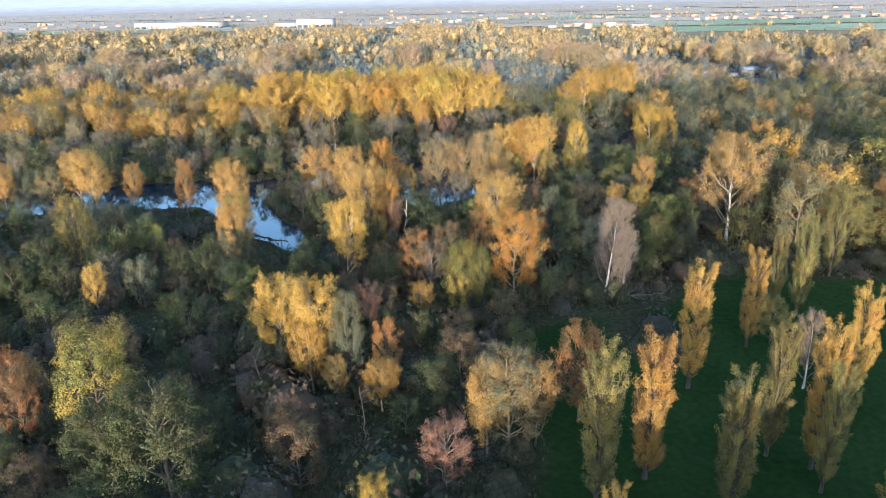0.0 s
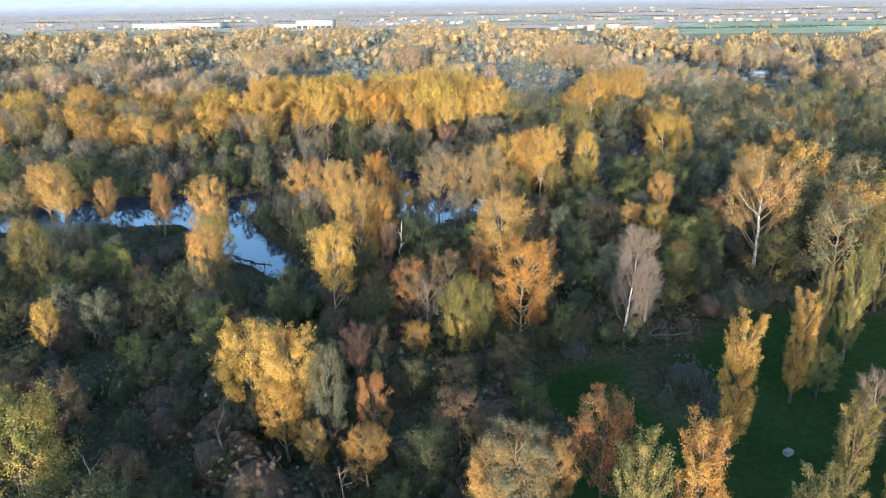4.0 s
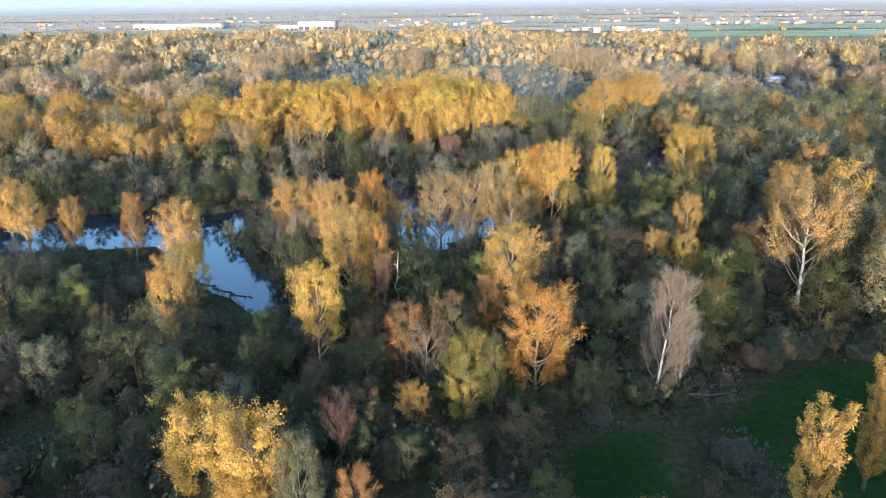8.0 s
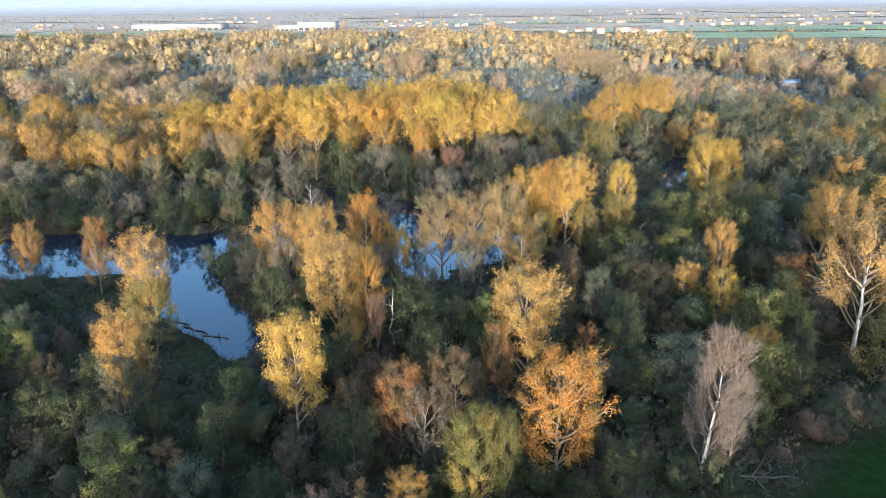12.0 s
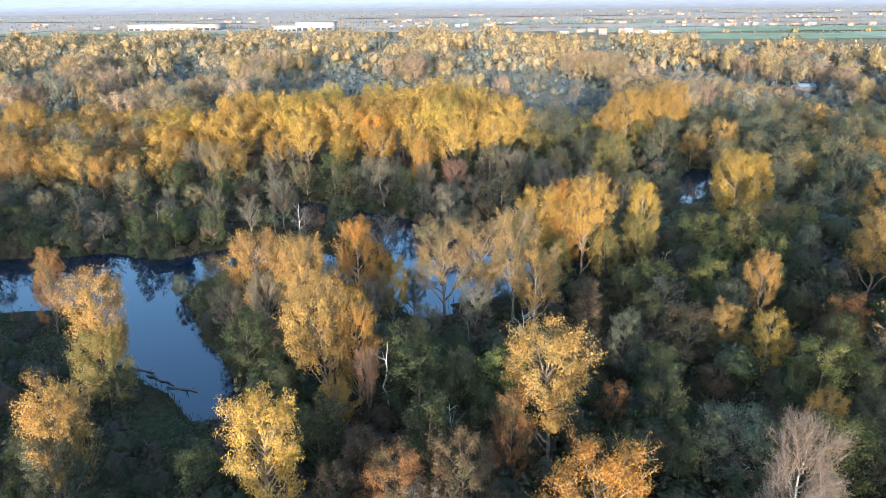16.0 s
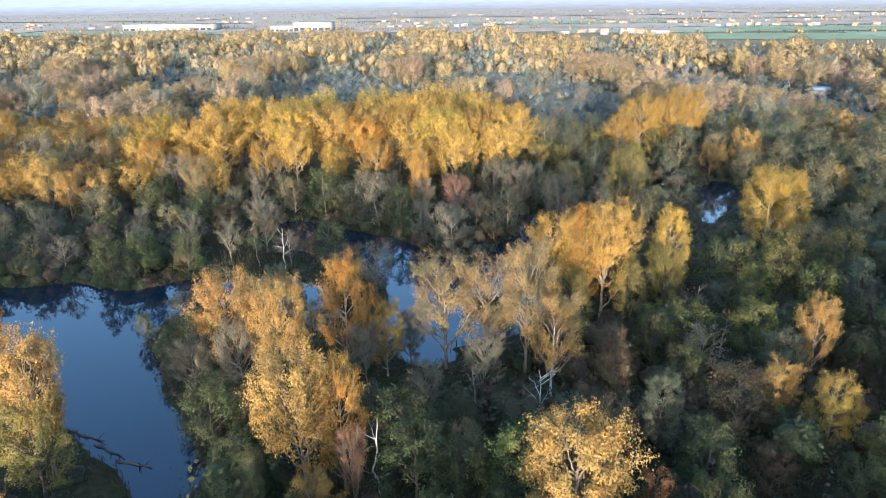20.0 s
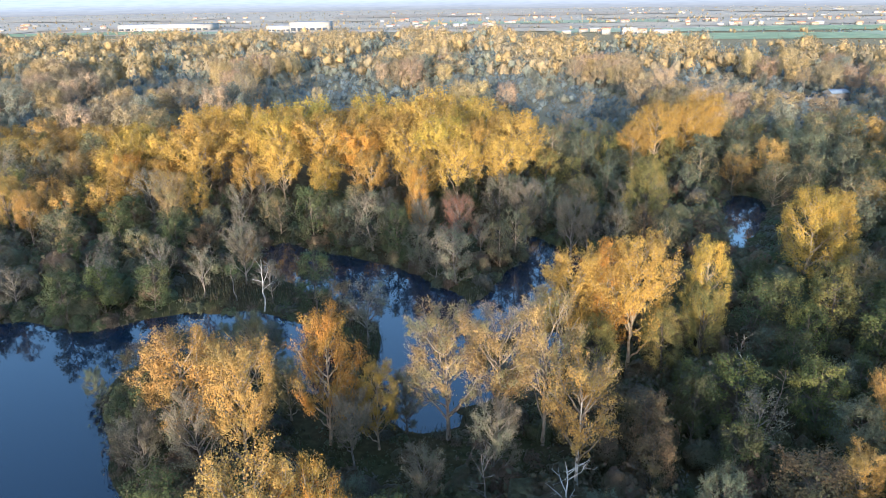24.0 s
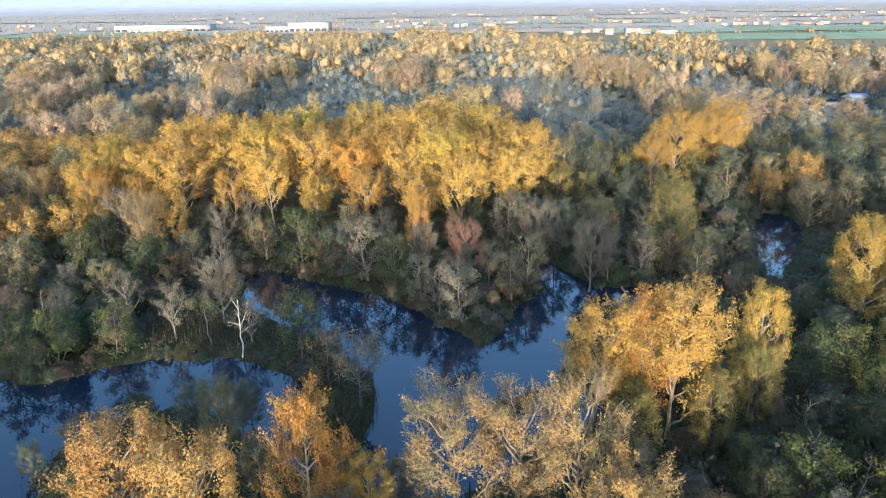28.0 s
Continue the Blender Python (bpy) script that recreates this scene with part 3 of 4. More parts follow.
# ---- the trees that stand out one by one: kind, x, y, height, width ----
HEROES = [
    ("poplar", 40.4, 96.6, 22.3, 0.95), ("poplar", 26.8, 74.6, 22.3, 1.0), ("poplar_green", 19, 69.7, 23.3, 0.95),
    ("poplar_green", 35.1, 68, 20.4, 1.0), ("poplar", 55.7, 109.5, 19.4, 0.9), ("poplar_green", 65.3, 120.5, 19.5, 0.72),
    ("poplar_green", 71.5, 122.5, 21.3, 0.95), ("poplar_green", 88.5, 141.0, 19.5, 1.0), ("ygreen", 98, 153, 18, 1.1), ("straw", 118, 168, 17, 1.1), ("poplar_green", 45.0, 78.6, 21.3, 0.85),
    ("poplar", 49.6, 75.6, 22.3, 0.85), ("poplar_green", 48.6, 71.0, 19.0, 0.8), ("poplar", 63.5, 90.4, 20.5, 0.9), ("poplar", 50.2, 60.5, 18.6, 0.9), ("poplar", 16.6, 54, 16.6, 0.8),
    ("bare", 59.0, 95.5, 13.2, 0.75), ("rust", 20.5, 88, 17, 0.7), ("willow", 9.1, 80.9, 16.9, 1.0), ("straw", 6.0, 79.8, 14.5, 0.8), ("straw", 13, 82, 14, 0.65), ("ygreen", 60.5, 110.5, 9, 0.9),
    ("lime", -49.5, 82.8, 19.8, 1.0), ("dgreen", -34.4, 69.1, 18.8, 1.05), ("rust", -61, 84, 16, 0.6), ("dgreen", -43, 72, 15, 1.0),
    ("gold", -28.1, 103.8, 18, 0.95), ("gold", -20.7, 101.5, 19, 0.85), ("greyg", -15.8, 99, 17.6, 0.55), ("gold", -21.5, 97.5, 13, 0.9), ("straw", -17, 94, 9, 0.8),
    ("rust", -9.5, 100.9, 11.4, 0.75), ("gold", -9.8, 92, 9.5, 1.0), ("red", -13.7, 114.8, 12.2, 0.75), ("red", 0, 71.6, 11.5, 1.05), ("yellow", -8.7, 64, 10, 0.8),
    ("rust", -6, 139.7, 13.8, 0.95), ("brown", 2.3, 140.2, 14.4, 0.95), ("gold", -4, 123.7, 8.6, 1.1), ("lime", 4.3, 123.9, 16.3, 0.75), ("green", 8.2, 127, 14.5, 0.5),
    ("orange", 15.3, 132.1, 20.2, 0.9), ("straw", 13.8, 152.5, 22.5, 0.9), ("rust", 8.5, 149, 15, 0.6),
    ("straw", -18.3, 167.5, 22.3, 0.82), ("orange", -13.4, 170, 19.5, 0.6), ("gold", -20.6, 140.7, 20.8, 0.75), ("gold", -15.5, 160, 10.5, 1.0),
    ("straw", -36.5, 196.9, 20.8, 0.9), ("straw", -27.5, 191.5, 21.6, 0.8), ("greyb", -32, 190, 15, 0.9), ("orange", -17, 200.2, 21.3, 0.72),
    ("yellow", -10, 198.8, 14.2, 0.7), ("pale", 0.5, 201, 21, 0.95), ("pale", 7.5, 200, 20.5, 0.95), ("pale", 14.1, 198.9, 23.4, 0.75),
    ("gold", 32, 220.4, 24.6, 0.85), ("gold", 20.3, 219.7, 22.6, 0.9), ("orange", 27, 222, 22.8, 0.8),
    ("yellow", 46.5, 226.1, 21.3, 0.6), ("yellow", 53.7, 175.4, 12.7, 0.9), ("ygreen", 45.5, 222, 15, 0.8), ("ygreen", 36.5, 216, 14, 0.9), ("ygreen", 25, 214, 13, 0.9),
    ("gold", 52.8, 155.4, 10.8, 0.8), ("greyg", 30.2, 177, 12.6, 0.8), ("straw", 61, 193.7, 16.4, 0.7),
    ("straw", 48.8, 181.7, 12, 0.85), ("willow", 86.2, 243, 11.4, 1.6), ("yellow", 80.9, 254.4, 22.5, 0.95), ("yellow", 88, 258, 21, 0.9),
    ("gold", 105, 380.8, 26.2, 1.15), ("gold", 77.5, 358.2, 25.8, 1.05), ("gold", 91, 366, 24, 1.1), ("gold", 68, 350, 20, 1.0),
    ("ygreen", 55.3, 292.1, 20, 0.95), ("greyb", 32.4, 276, 17, 1.0), ("greyb", 23, 292, 17, 1.0), ("willow", 40, 296, 15, 1.0),
    ("straw", -53.4, 172.3, 22.6, 0.75), ("ygreen", -53, 169, 15, 0.9), ("straw", -92, 197.1, 16.4, 0.65), ("rust", -76.3, 196, 17.4, 0.6),
    ("straw", -47.3, 144.8, 20, 0.75), ("greyg", -46.5, 142, 14, 0.8), ("straw", -105, 200, 20, 1.0), ("straw", -113, 206, 20, 0.9), ("ygreen", -85.8, 151.4, 19.5, 0.7), ("rust", -103, 140, 18, 0.8),
    ("gold", -70.6, 126.5, 12, 0.7), ("straw", -117.7, 292.3, 18.4, 1.0), ("straw", -110, 287, 16, 0.9), ("gold", -175.2, 361, 23.8, 1.05),
    ("gold", -93.5, 310.2, 18.2, 1.0), ("pale", -73.5, 291.5, 18.9, 0.85), ("red", 4.4, 277.5, 15.5, 0.95), ("greyb", 9.5, 276, 11, 0.9), ("greyb", -5, 280, 14, 0.8),
    ("greyb", -45.7, 260.9, 14.3, 0.95), ("willow", -31.6, 214.8, 14.5, 0.65), ("greyg", -31, 226, 8.5, 0.8),
    ("straw", 88.6, 205.4, 21, 0.95), ("pale", -114.1, 320.2, 18.6, 0.75), ("orange", -6.5, 287.7, 20, 0.55),
    ("greyb", 6, 190, 13, 0.9), ("greyb", -13, 194.5, 12, 0.9), ("greyg", -6, 203.5, 10.5, 0.8), ("willow", -14.5, 207, 9, 0.9), ("willow", -24, 206, 11, 0.8), ("greyb", -40, 190, 13, 0.9), ("greyg", 10, 205, 11, 0.9), ("greyb", 21, 203, 12, 0.9), ("greyb", -3, 184, 11, 0.8), ("willow", 3, 171, 9, 0.9), ("greyg", 16, 168, 11, 0.8), ("red", -11.5, 165, 13, 0.5),
    ("dgreen", -46.8, 223.7, 6.5, 1.25), ("greyg", -38, 221.4, 9.5, 0.9), ("greyb", -31.4, 222.7, 9.5, 0.85), ("greyg", -58.6, 214.3, 6.5, 0.9), ("willow", -24, 226, 6, 0.9),
    ("willow", -119, 202, 14.5, 1.0), ("greyg", -128, 203, 14, 1.0), ("dgreen", -137, 204, 15, 1.0), ("willow", -147, 205, 15, 1.0), ("straw", -133, 199, 17, 0.8),
]
for kind, x, y, h, w in HEROES:
    tree(kind, x, y, h / 0.97, w * (1.18 if kind.startswith("poplar") else 1.0))

# round-headed bare tree leaning over the meadow's edge, and the great white-limbed tree
tree("bare", 35.0, 131.9, 21.5, 0.85, "twiggy", turn=0.6, leaf="twiggy", label="leaning white-stemmed tree with a rounded head of grey twigs", lean=10.0)
tree("greyb", 39.0, 132.5, 15.5, 0.7, "twiggy", turn=0.9, leaf="twiggy", label="grey twiggy tree beside a leaning white one", lean=6.0)
tree("bare", 74.2, 164.3, 28.0, 0.95, "thin", label="great white-limbed tree with thinning straw-orange leaves", leaf="straw")

tree("bare", 17, 189, 20.5, 0.8, "thin", label="white-stemmed tree with thin orange-tan leaves by the water", leaf="straw")

# golden grove on the far bank: staggered rows
rng = np.random.default_rng(5)
taken = [(x, y) for _, x, y, _, _ in HEROES] + [(74.2, 164.3), (35, 131.9), (39, 132.5), (17, 189)]
for row, (y0, x0, x1) in enumerate(((322, -100, 22), (338, -112, 30), (355, -108, 28), (373, -96, 22), (391, -62, 18), (406, -34, 12))):
    for n, x in enumerate(np.arange(x0, x1, 13.2)):
        xx, yy = x + rng.uniform(-2, 2) + 6.6 * (row % 2), y0 + rng.uniform(-3.5, 3.5) - 9 * math.exp(-((x + 18) / 28) ** 2)
        high = (rng.uniform(17, 24) if row == 0 else rng.uniform(23, 28)) * (0.86 if x < -92 else 1)
        tree("gold", xx, yy, high, rng.uniform(0.9, 1.12), "grove" if row < 4 else "lightvase", leaf="orange" if rng.random() < 0.08 else ("yellow" if rng.random() < 0.25 else ""), group="golden grove")
        taken.append((xx, yy))

# shaded trees along the far bank of the winding pond, mirrored in it
rng = np.random.default_rng(15)
bank = np.arange(215, 306, 0.5)
for x in np.arange(-46, 48, 5.6):
    xx = x + rng.uniform(-1.5, 1.5)
    wet = bank[shore(np.full(len(bank), xx), bank) < 0]
    if len(wet):
        yy = wet.max() + rng.uniform(2.0, 5.5)
        if min((xx - a) ** 2 + (yy - b) ** 2 for a, b in taken) > 20:
            kind = ("greyb", "willow", "dgreen", "brown", "greyb", "greyg")[rng.integers(0, 6)]
            tree(kind, xx, yy, rng.uniform(11, 16.5), rng.uniform(0.85, 1.1), "light", group="trees on the far bank")
            taken.append((xx, yy))


# ---- other single trees of the wood ----
def pick(rng, table):
    r = rng.random() * sum(w for _, w in table)
    for k, w in table:
        r -= w
        if r <= 0:
            return k
    return table[-1][0]


def wanted(x, y):
    """Height range, kinds and spacing for the wood at a place."""
    if 245 < y < 316 and -66 < x < 57:
        return (8, 13.5), (("greyb", 4), ("brown", 2), ("willow", 2), ("dgreen", 2)), 7
    if 48 < x < 100 and 238 < y < 312:
        return (4, 7.5), (("willow", 4), ("greyg", 3), ("dgreen", 3)), 8
    if x > 57 and y > 245:
        return (11, 18), (("willow", 5), ("greyg", 4), ("ygreen", 2), ("straw", 1)), 8.5
    if x > 0.42 * y + 8 and y > 140:
        return (12, 21), (("ygreen", 4), ("gold", 1), ("straw", 2), ("willow", 2), ("dgreen", 4), ("brown", 1)), 9.5
    if x < -55 and 245 < y < 292:
        return (8, 15), (("greyb", 4), ("willow", 4), ("greyg", 3), ("dgreen", 3), ("straw", 1), ("ygreen", 1)), 8
    if x < -55 and y > 245:
        return (13, 20), (("straw", 5), ("gold", 5), ("greyb", 3), ("ygreen", 1), ("willow", 4)), 9
    if y > 316:
        return (12, 19), (("greyg", 3), ("greyb", 2), ("gold", 2), ("ygreen", 3), ("willow", 3)), 9
    if y < 125:
        return (6.5, 11.5), (("dgreen", 9), ("brown", 4), ("green", 2)), 6.6
    return (7.5, 14), (("dgreen", 9), ("green", 3), ("greyg", 2), ("brown", 1.5), ("greyb", 1), ("rust", 0.3), ("ygreen", 1)), 6.6


rng = np.random.default_rng(8)
for _ in range(14000):
    y = 58 + 340 * math.sqrt(rng.random())
    x = rng.uniform(-1, 1) * (0.66 * y + 32)
    (lo, hi), table, gap = wanted(x, y)
    wet = float(shore(x, y))
    if wet < 1.0 or float(lawn_depth(x, y)) < 2.5 or (wet < 22 and float(shore(x, y + 8)) < wet - 2):
        continue
    if min((x - a) ** 2 + (y - b) ** 2 for a, b in taken) < gap * gap:
        continue
    taken.append((x, y))
    k = pick(rng, table)
    form = {"gold": "lightvase", "straw": "lightvase", "greyb": "lightthin"}.get(k, "wood" if y < 200 else "light")
    tree(k, x, y, rng.uniform(lo, hi), rng.uniform(0.85, 1.15), form, group="trees of the wood")
    if tree_count[0] > 960:
        break

def stand_at(x, y):
    """Where tall stands grow (above 0) and where low scrub lies, beyond the grove."""
    return ripple(x, 0.42 * y, 44.0, 1.0) + 0.4 * ripple(x, 0.6 * y, 19.0, 3.0) - 1.1 * np.exp(-(((x + 45) / 95) ** 2) - ((y - 490) / 85) ** 2) - 0.8 * np.exp(-(((x - 190) / 90) ** 2) - ((y - 500) / 70) ** 2)


# stands of trees beyond the grove and the clearing, farther apart
rng = np.random.default_rng(9)
# leaves from the far palette, with haze put into their colours
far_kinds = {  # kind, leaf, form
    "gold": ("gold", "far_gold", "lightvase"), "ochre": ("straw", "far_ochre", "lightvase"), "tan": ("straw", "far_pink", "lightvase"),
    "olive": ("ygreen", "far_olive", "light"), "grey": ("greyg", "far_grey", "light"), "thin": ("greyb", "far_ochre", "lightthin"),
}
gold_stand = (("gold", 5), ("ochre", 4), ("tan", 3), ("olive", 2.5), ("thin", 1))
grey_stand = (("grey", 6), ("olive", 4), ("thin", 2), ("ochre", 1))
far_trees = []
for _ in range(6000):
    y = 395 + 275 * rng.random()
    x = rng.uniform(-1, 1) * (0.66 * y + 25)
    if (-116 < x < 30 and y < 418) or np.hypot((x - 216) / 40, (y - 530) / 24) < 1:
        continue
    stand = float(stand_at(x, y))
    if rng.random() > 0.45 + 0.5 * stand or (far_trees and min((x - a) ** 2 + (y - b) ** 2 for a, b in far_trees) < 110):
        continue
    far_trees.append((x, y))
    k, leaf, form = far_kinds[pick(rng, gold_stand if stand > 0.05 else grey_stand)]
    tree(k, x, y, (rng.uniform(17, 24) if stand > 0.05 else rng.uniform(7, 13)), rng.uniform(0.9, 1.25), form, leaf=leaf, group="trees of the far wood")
    if len(far_trees) >= 540:
        break
SINGLE = np.array(taken)

# ---- undergrowth and farther woods as joined stuff ----
def puff(seed, around, rings, cards, size, aspect=1.0, core=0.9):
    """A crown template of rounded lumps, radius 1: a leafy shell with loose sprays standing off it."""
    rng = np.random.default_rng(seed)
    count = 12
    a = np.arange(count) * 2.4 + rng.uniform(-0.5, 0.5, count)
    up = np.linspace(0.95, -0.35, count) + rng.uniform(-0.12, 0.12, count)
    ring = np.sqrt(np.clip(1 - up ** 2, 0.03, 1))
    lumps = np.stack([np.cos(a) * ring, np.sin(a) * ring, up], 1) * rng.uniform(0.50, 0.78, (count, 1))
    wide = rng.uniform(0.28, 0.44, count)

    def reach(d):
        along = d @ lumps.T
        hit = wide ** 2 - (lumps ** 2).sum(1) + along ** 2
        return np.maximum(np.where(hit > 0, along + np.sqrt(np.clip(hit, 0, None)), 0).max(1), 0.45)

    el, az = np.meshgrid(np.linspace(0.04, 2.2, rings + 1), np.linspace(0, 2 * np.pi, around, endpoint=False), indexing="ij")
    az = az + 0.5 * (np.arange(rings + 1) % 2)[:, None] * 2 * np.pi / around
    d = np.stack([np.sin(el) * np.cos(az), np.sin(el) * np.sin(az), np.cos(el)], 2).reshape(-1, 3)
    shell = d * (reach(d) * rng.uniform(0.94, 1.04, len(d)) * core)[:, None]
    i, j = np.meshgrid(np.arange(rings), np.arange(around), indexing="ij")
    i, j, k = i.ravel(), j.ravel(), (j.ravel() + 1) % around
    faces = np.stack([i * around + j, (i + 1) * around + j, (i + 1) * around + k, i * around + k], 1)
    flat = np.cross(shell[faces[:, 2]] - shell[faces[:, 0]], shell[faces[:, 3]] - shell[faces[:, 1]])
    soft = np.zeros_like(shell)
    for k in range(4):
        np.add.at(soft, faces[:, k], flat)
    soft = unit(soft)
    w = unit(rng.normal(size=(cards, 3)) + (0, -0.5, 0.5))
    loose = sprays(rng, w * (reach(w) * rng.uniform(core, 1.14, cards))[:, None], size, 0.62, unit(w + rng.normal(0, 0.25, w.shape)), 0.85)
    v, f, n = joined([(shell, faces, soft), loose])
    v = v * (1, 1, aspect)
    v[:, 2] -= v[:, 2].max()
    return v, f, n


def scatter(name, spots, templates, mat, label, category, seed=1):
    """spots: rows of x, y, z, radius; one joined mesh."""
    rng = np.random.default_rng(seed)
    spots = np.asarray(spots)
    if not len(spots):
        return
    pieces = []
    which = rng.integers(0, len(templates), len(spots))
    for k, (tv, tf, tn) in enumerate(templates):
        s = spots[which == k]
        if not len(s):
            continue
        a = rng.uniform(-1.0, 1.0, len(s))
        c, n = np.cos(a)[:, None], np.sin(a)[:, None]
        v = np.empty((len(s), len(tv), 3))
        v[..., 0] = (tv[:, 0] * c - tv[:, 1] * n) * s[:, 3:4] + s[:, 0:1]
        v[..., 1] = (tv[:, 0] * n + tv[:, 1] * c) * s[:, 3:4] + s[:, 1:2]
        v[..., 2] = tv[:, 2] * s[:, 3:4] + s[:, 2:3]
        f = (tf[None] + (np.arange(len(s)) * len(tv))[:, None, None]).reshape(-1, 4)
        w = np.stack([tn[:, 0] * c - tn[:, 1] * n, tn[:, 0] * n + tn[:, 1] * c, np.repeat(tn[None, :, 2], len(s), 0)], 2)
        pieces.append((v.reshape(-1, 3), f, w.reshape(-1, 3)))
    jv, jf, jn = joined(pieces)
    tagged(new(name, quick_mesh(name, jv, jf, mat, False, jn)), label, category, kind="stuff")


PUFF_BUSH = [puff(400 + s, 11, 5, 230, 0.072, 1.0 + 0.14 * s, 0.72) for s in range(8)]
PUFF_SCRUB = [puff(420 + s, 10, 5, 130, 0.09, 0.9 + 0.14 * s, 0.76) for s in range(6)]


def thicket():
    """A closed, billowing roof of bushes over all ground that is neither water nor lawn."""
    rng = np.random.default_rng(21)
    y = 40 + 360 * np.sqrt(rng.random(20000))
    x = rng.uniform(-1, 1, 20000) * (0.66 * y + 34)
    d = shore(x, y)
    keep = (d > 0.1) & (lawn_depth(x, y) > 0.8) & ~((y > 338) & (x > -106) & (x < 23))
    x, y, d = x[keep], y[keep], d[keep]
    seen, chosen = set(), []
    for n in range(len(x)):
        step = 2.5 if d[n] < 3 else 4.3
        cell = (int(x[n] // step), int(y[n] // step), step)
        if cell not in seen:
            seen.add(cell)
            chosen.append(n)
    x, y, d = x[chosen], y[chosen], d[chosen]
    low = np.where((x > -66) & (x < 57) & (y > 240), 0.6, 1.0)
    H = (2.2 + 4.6 * rng.random(len(x)) ** 1.5 + 1.4 * ripple(x, y, 13.0, 9.0) + np.where(rng.random(len(x)) < 0.14, 4.0, 0)).clip(1.6) * low
    fore = shore(x, y + 7) < d - 1
    H = np.minimum(H, np.where(fore, 0.9 + 0.32 * d, 1.2 + 1.3 * d))
    H = np.minimum(H, 2.2 + 0.9 * lawn_depth(x, y).clip(0))
    spit = run_distance(x, y, SPIT) < 1
    H = np.where(spit, rng.uniform(0.9, 1.8, len(x)), H)
    R = (1.6 + 0.30 * H) * rng.uniform(0.85, 1.3, len(x))
    z0 = land(x, y) - 0.1
    tone = ripple(x, y, 19.0, 2.0) * 0.8 + rng.normal(0, 0.5, len(x))
    tone = np.where(spit, -0.8, tone)
    spots = np.stack([x, y, z0 + H * 1.12, R * np.where(y < 150, 1.45, 1.3)], 1)
    for lo, hi, mat, words in ((-9, -0.5, THICKET_BROWN, "brown half-bare brushwood"), (-0.5, 0.15, THICKET, "dense olive-green thicket"),
                               (0.15, 0.7, THICKET_GREEN, "dense dark green bushes"), (0.7, 9, THICKET_GREY, "grey-green willow scrub")):
        for near in (True, False):
            m = (tone >= lo) & (tone < hi) & ((y < 235) == near)
            scatter("undergrowth", spots[m], PUFF_BUSH if near else PUFF_SCRUB, mat, words + " under the trees", "undergrowth", 70)


thicket()


def reeds():
    """Upright blades on the reed spit and along the water's edge."""
    rng = np.random.default_rng(33)
    x, y = rng.uniform(-62, 60, 60000), rng.uniform(168, 300, 60000)
    d, spit = shore(x, y), run_distance(x, y, SPIT)
    keep = ((spit < 0.6) & (d > -0.8)) | ((d > -0.7) & (d < 1.6) & (rng.random(60000) < 0.5))
    x, y, d = x[keep], y[keep], d[keep]
    n = len(x)
    tall, a = rng.uniform(0.9, 2.1, n), rng.uniform(0, np.pi, n)
    foot = np.stack([x, y, np.maximum(land(x, y), -0.3)], 1)
    side = np.stack([np.cos(a), np.sin(a), 0 * a], 1) * rng.uniform(0.04, 0.09, n)[:, None]
    tip = foot + np.stack([rng.normal(0, 0.25, n), rng.normal(0, 0.25, n), tall], 1)
    mid = foot * 0.45 + tip * 0.55
    verts = np.stack([foot, mid + side, tip, mid - side], 1).reshape(-1, 3)
    out = np.repeat(unit(np.stack([0 * a, -0.6 + 0 * a, 0.8 + 0 * a], 1) + rng.normal(0, 0.25, (n, 3))), 4, 0)
    tagged(new("reed_bed", quick_mesh("reed_bed", verts, np.arange(4 * n).reshape(-1, 4), REED, False, out)), "brown-green reeds and sedge at the water's edge", "reeds", kind="stuff")


reeds()

# woods beyond, in three depths, thinning in detail
PUFF_MID = [puff(100 + s, 9, 4, 150, 0.10, 0.9 + 0.10 * s, 0.64) for s in range(10)]
PUFF_FAR = [puff(200 + s, 9, 4, 105, 0.115, 1.1 + 0.10 * s, 0.64) for s in range(10)]
PUFF_BACK = [puff(300 + s, 12, 6, 40, 0.2, 1.6) for s in range(3)]


def woods(seed, y0, y1, gap, edge=None, half=0.67):
    """Jittered spots for treetops between two depths: the random source, and rows of x, y."""
    rng = np.random.default_rng(seed)
    spots = []
    ys = np.arange(y0, y1, gap)
    for yy in ys:
        xs = np.arange(-half * yy - 40, half * yy + 40, gap * 0.85)
        spots.append(np.stack([xs + rng.uniform(-0.45, 0.45, len(xs)) * gap, yy + rng.uniform(-0.45, 0.45, len(xs)) * gap], 1))
    s = np.concatenate(spots)
    keep = shore(s[:, 0], s[:, 1]) > 2
    if edge is not None:
        keep &= edge(s[:, 0], s[:, 1])
    return rng, s[keep]


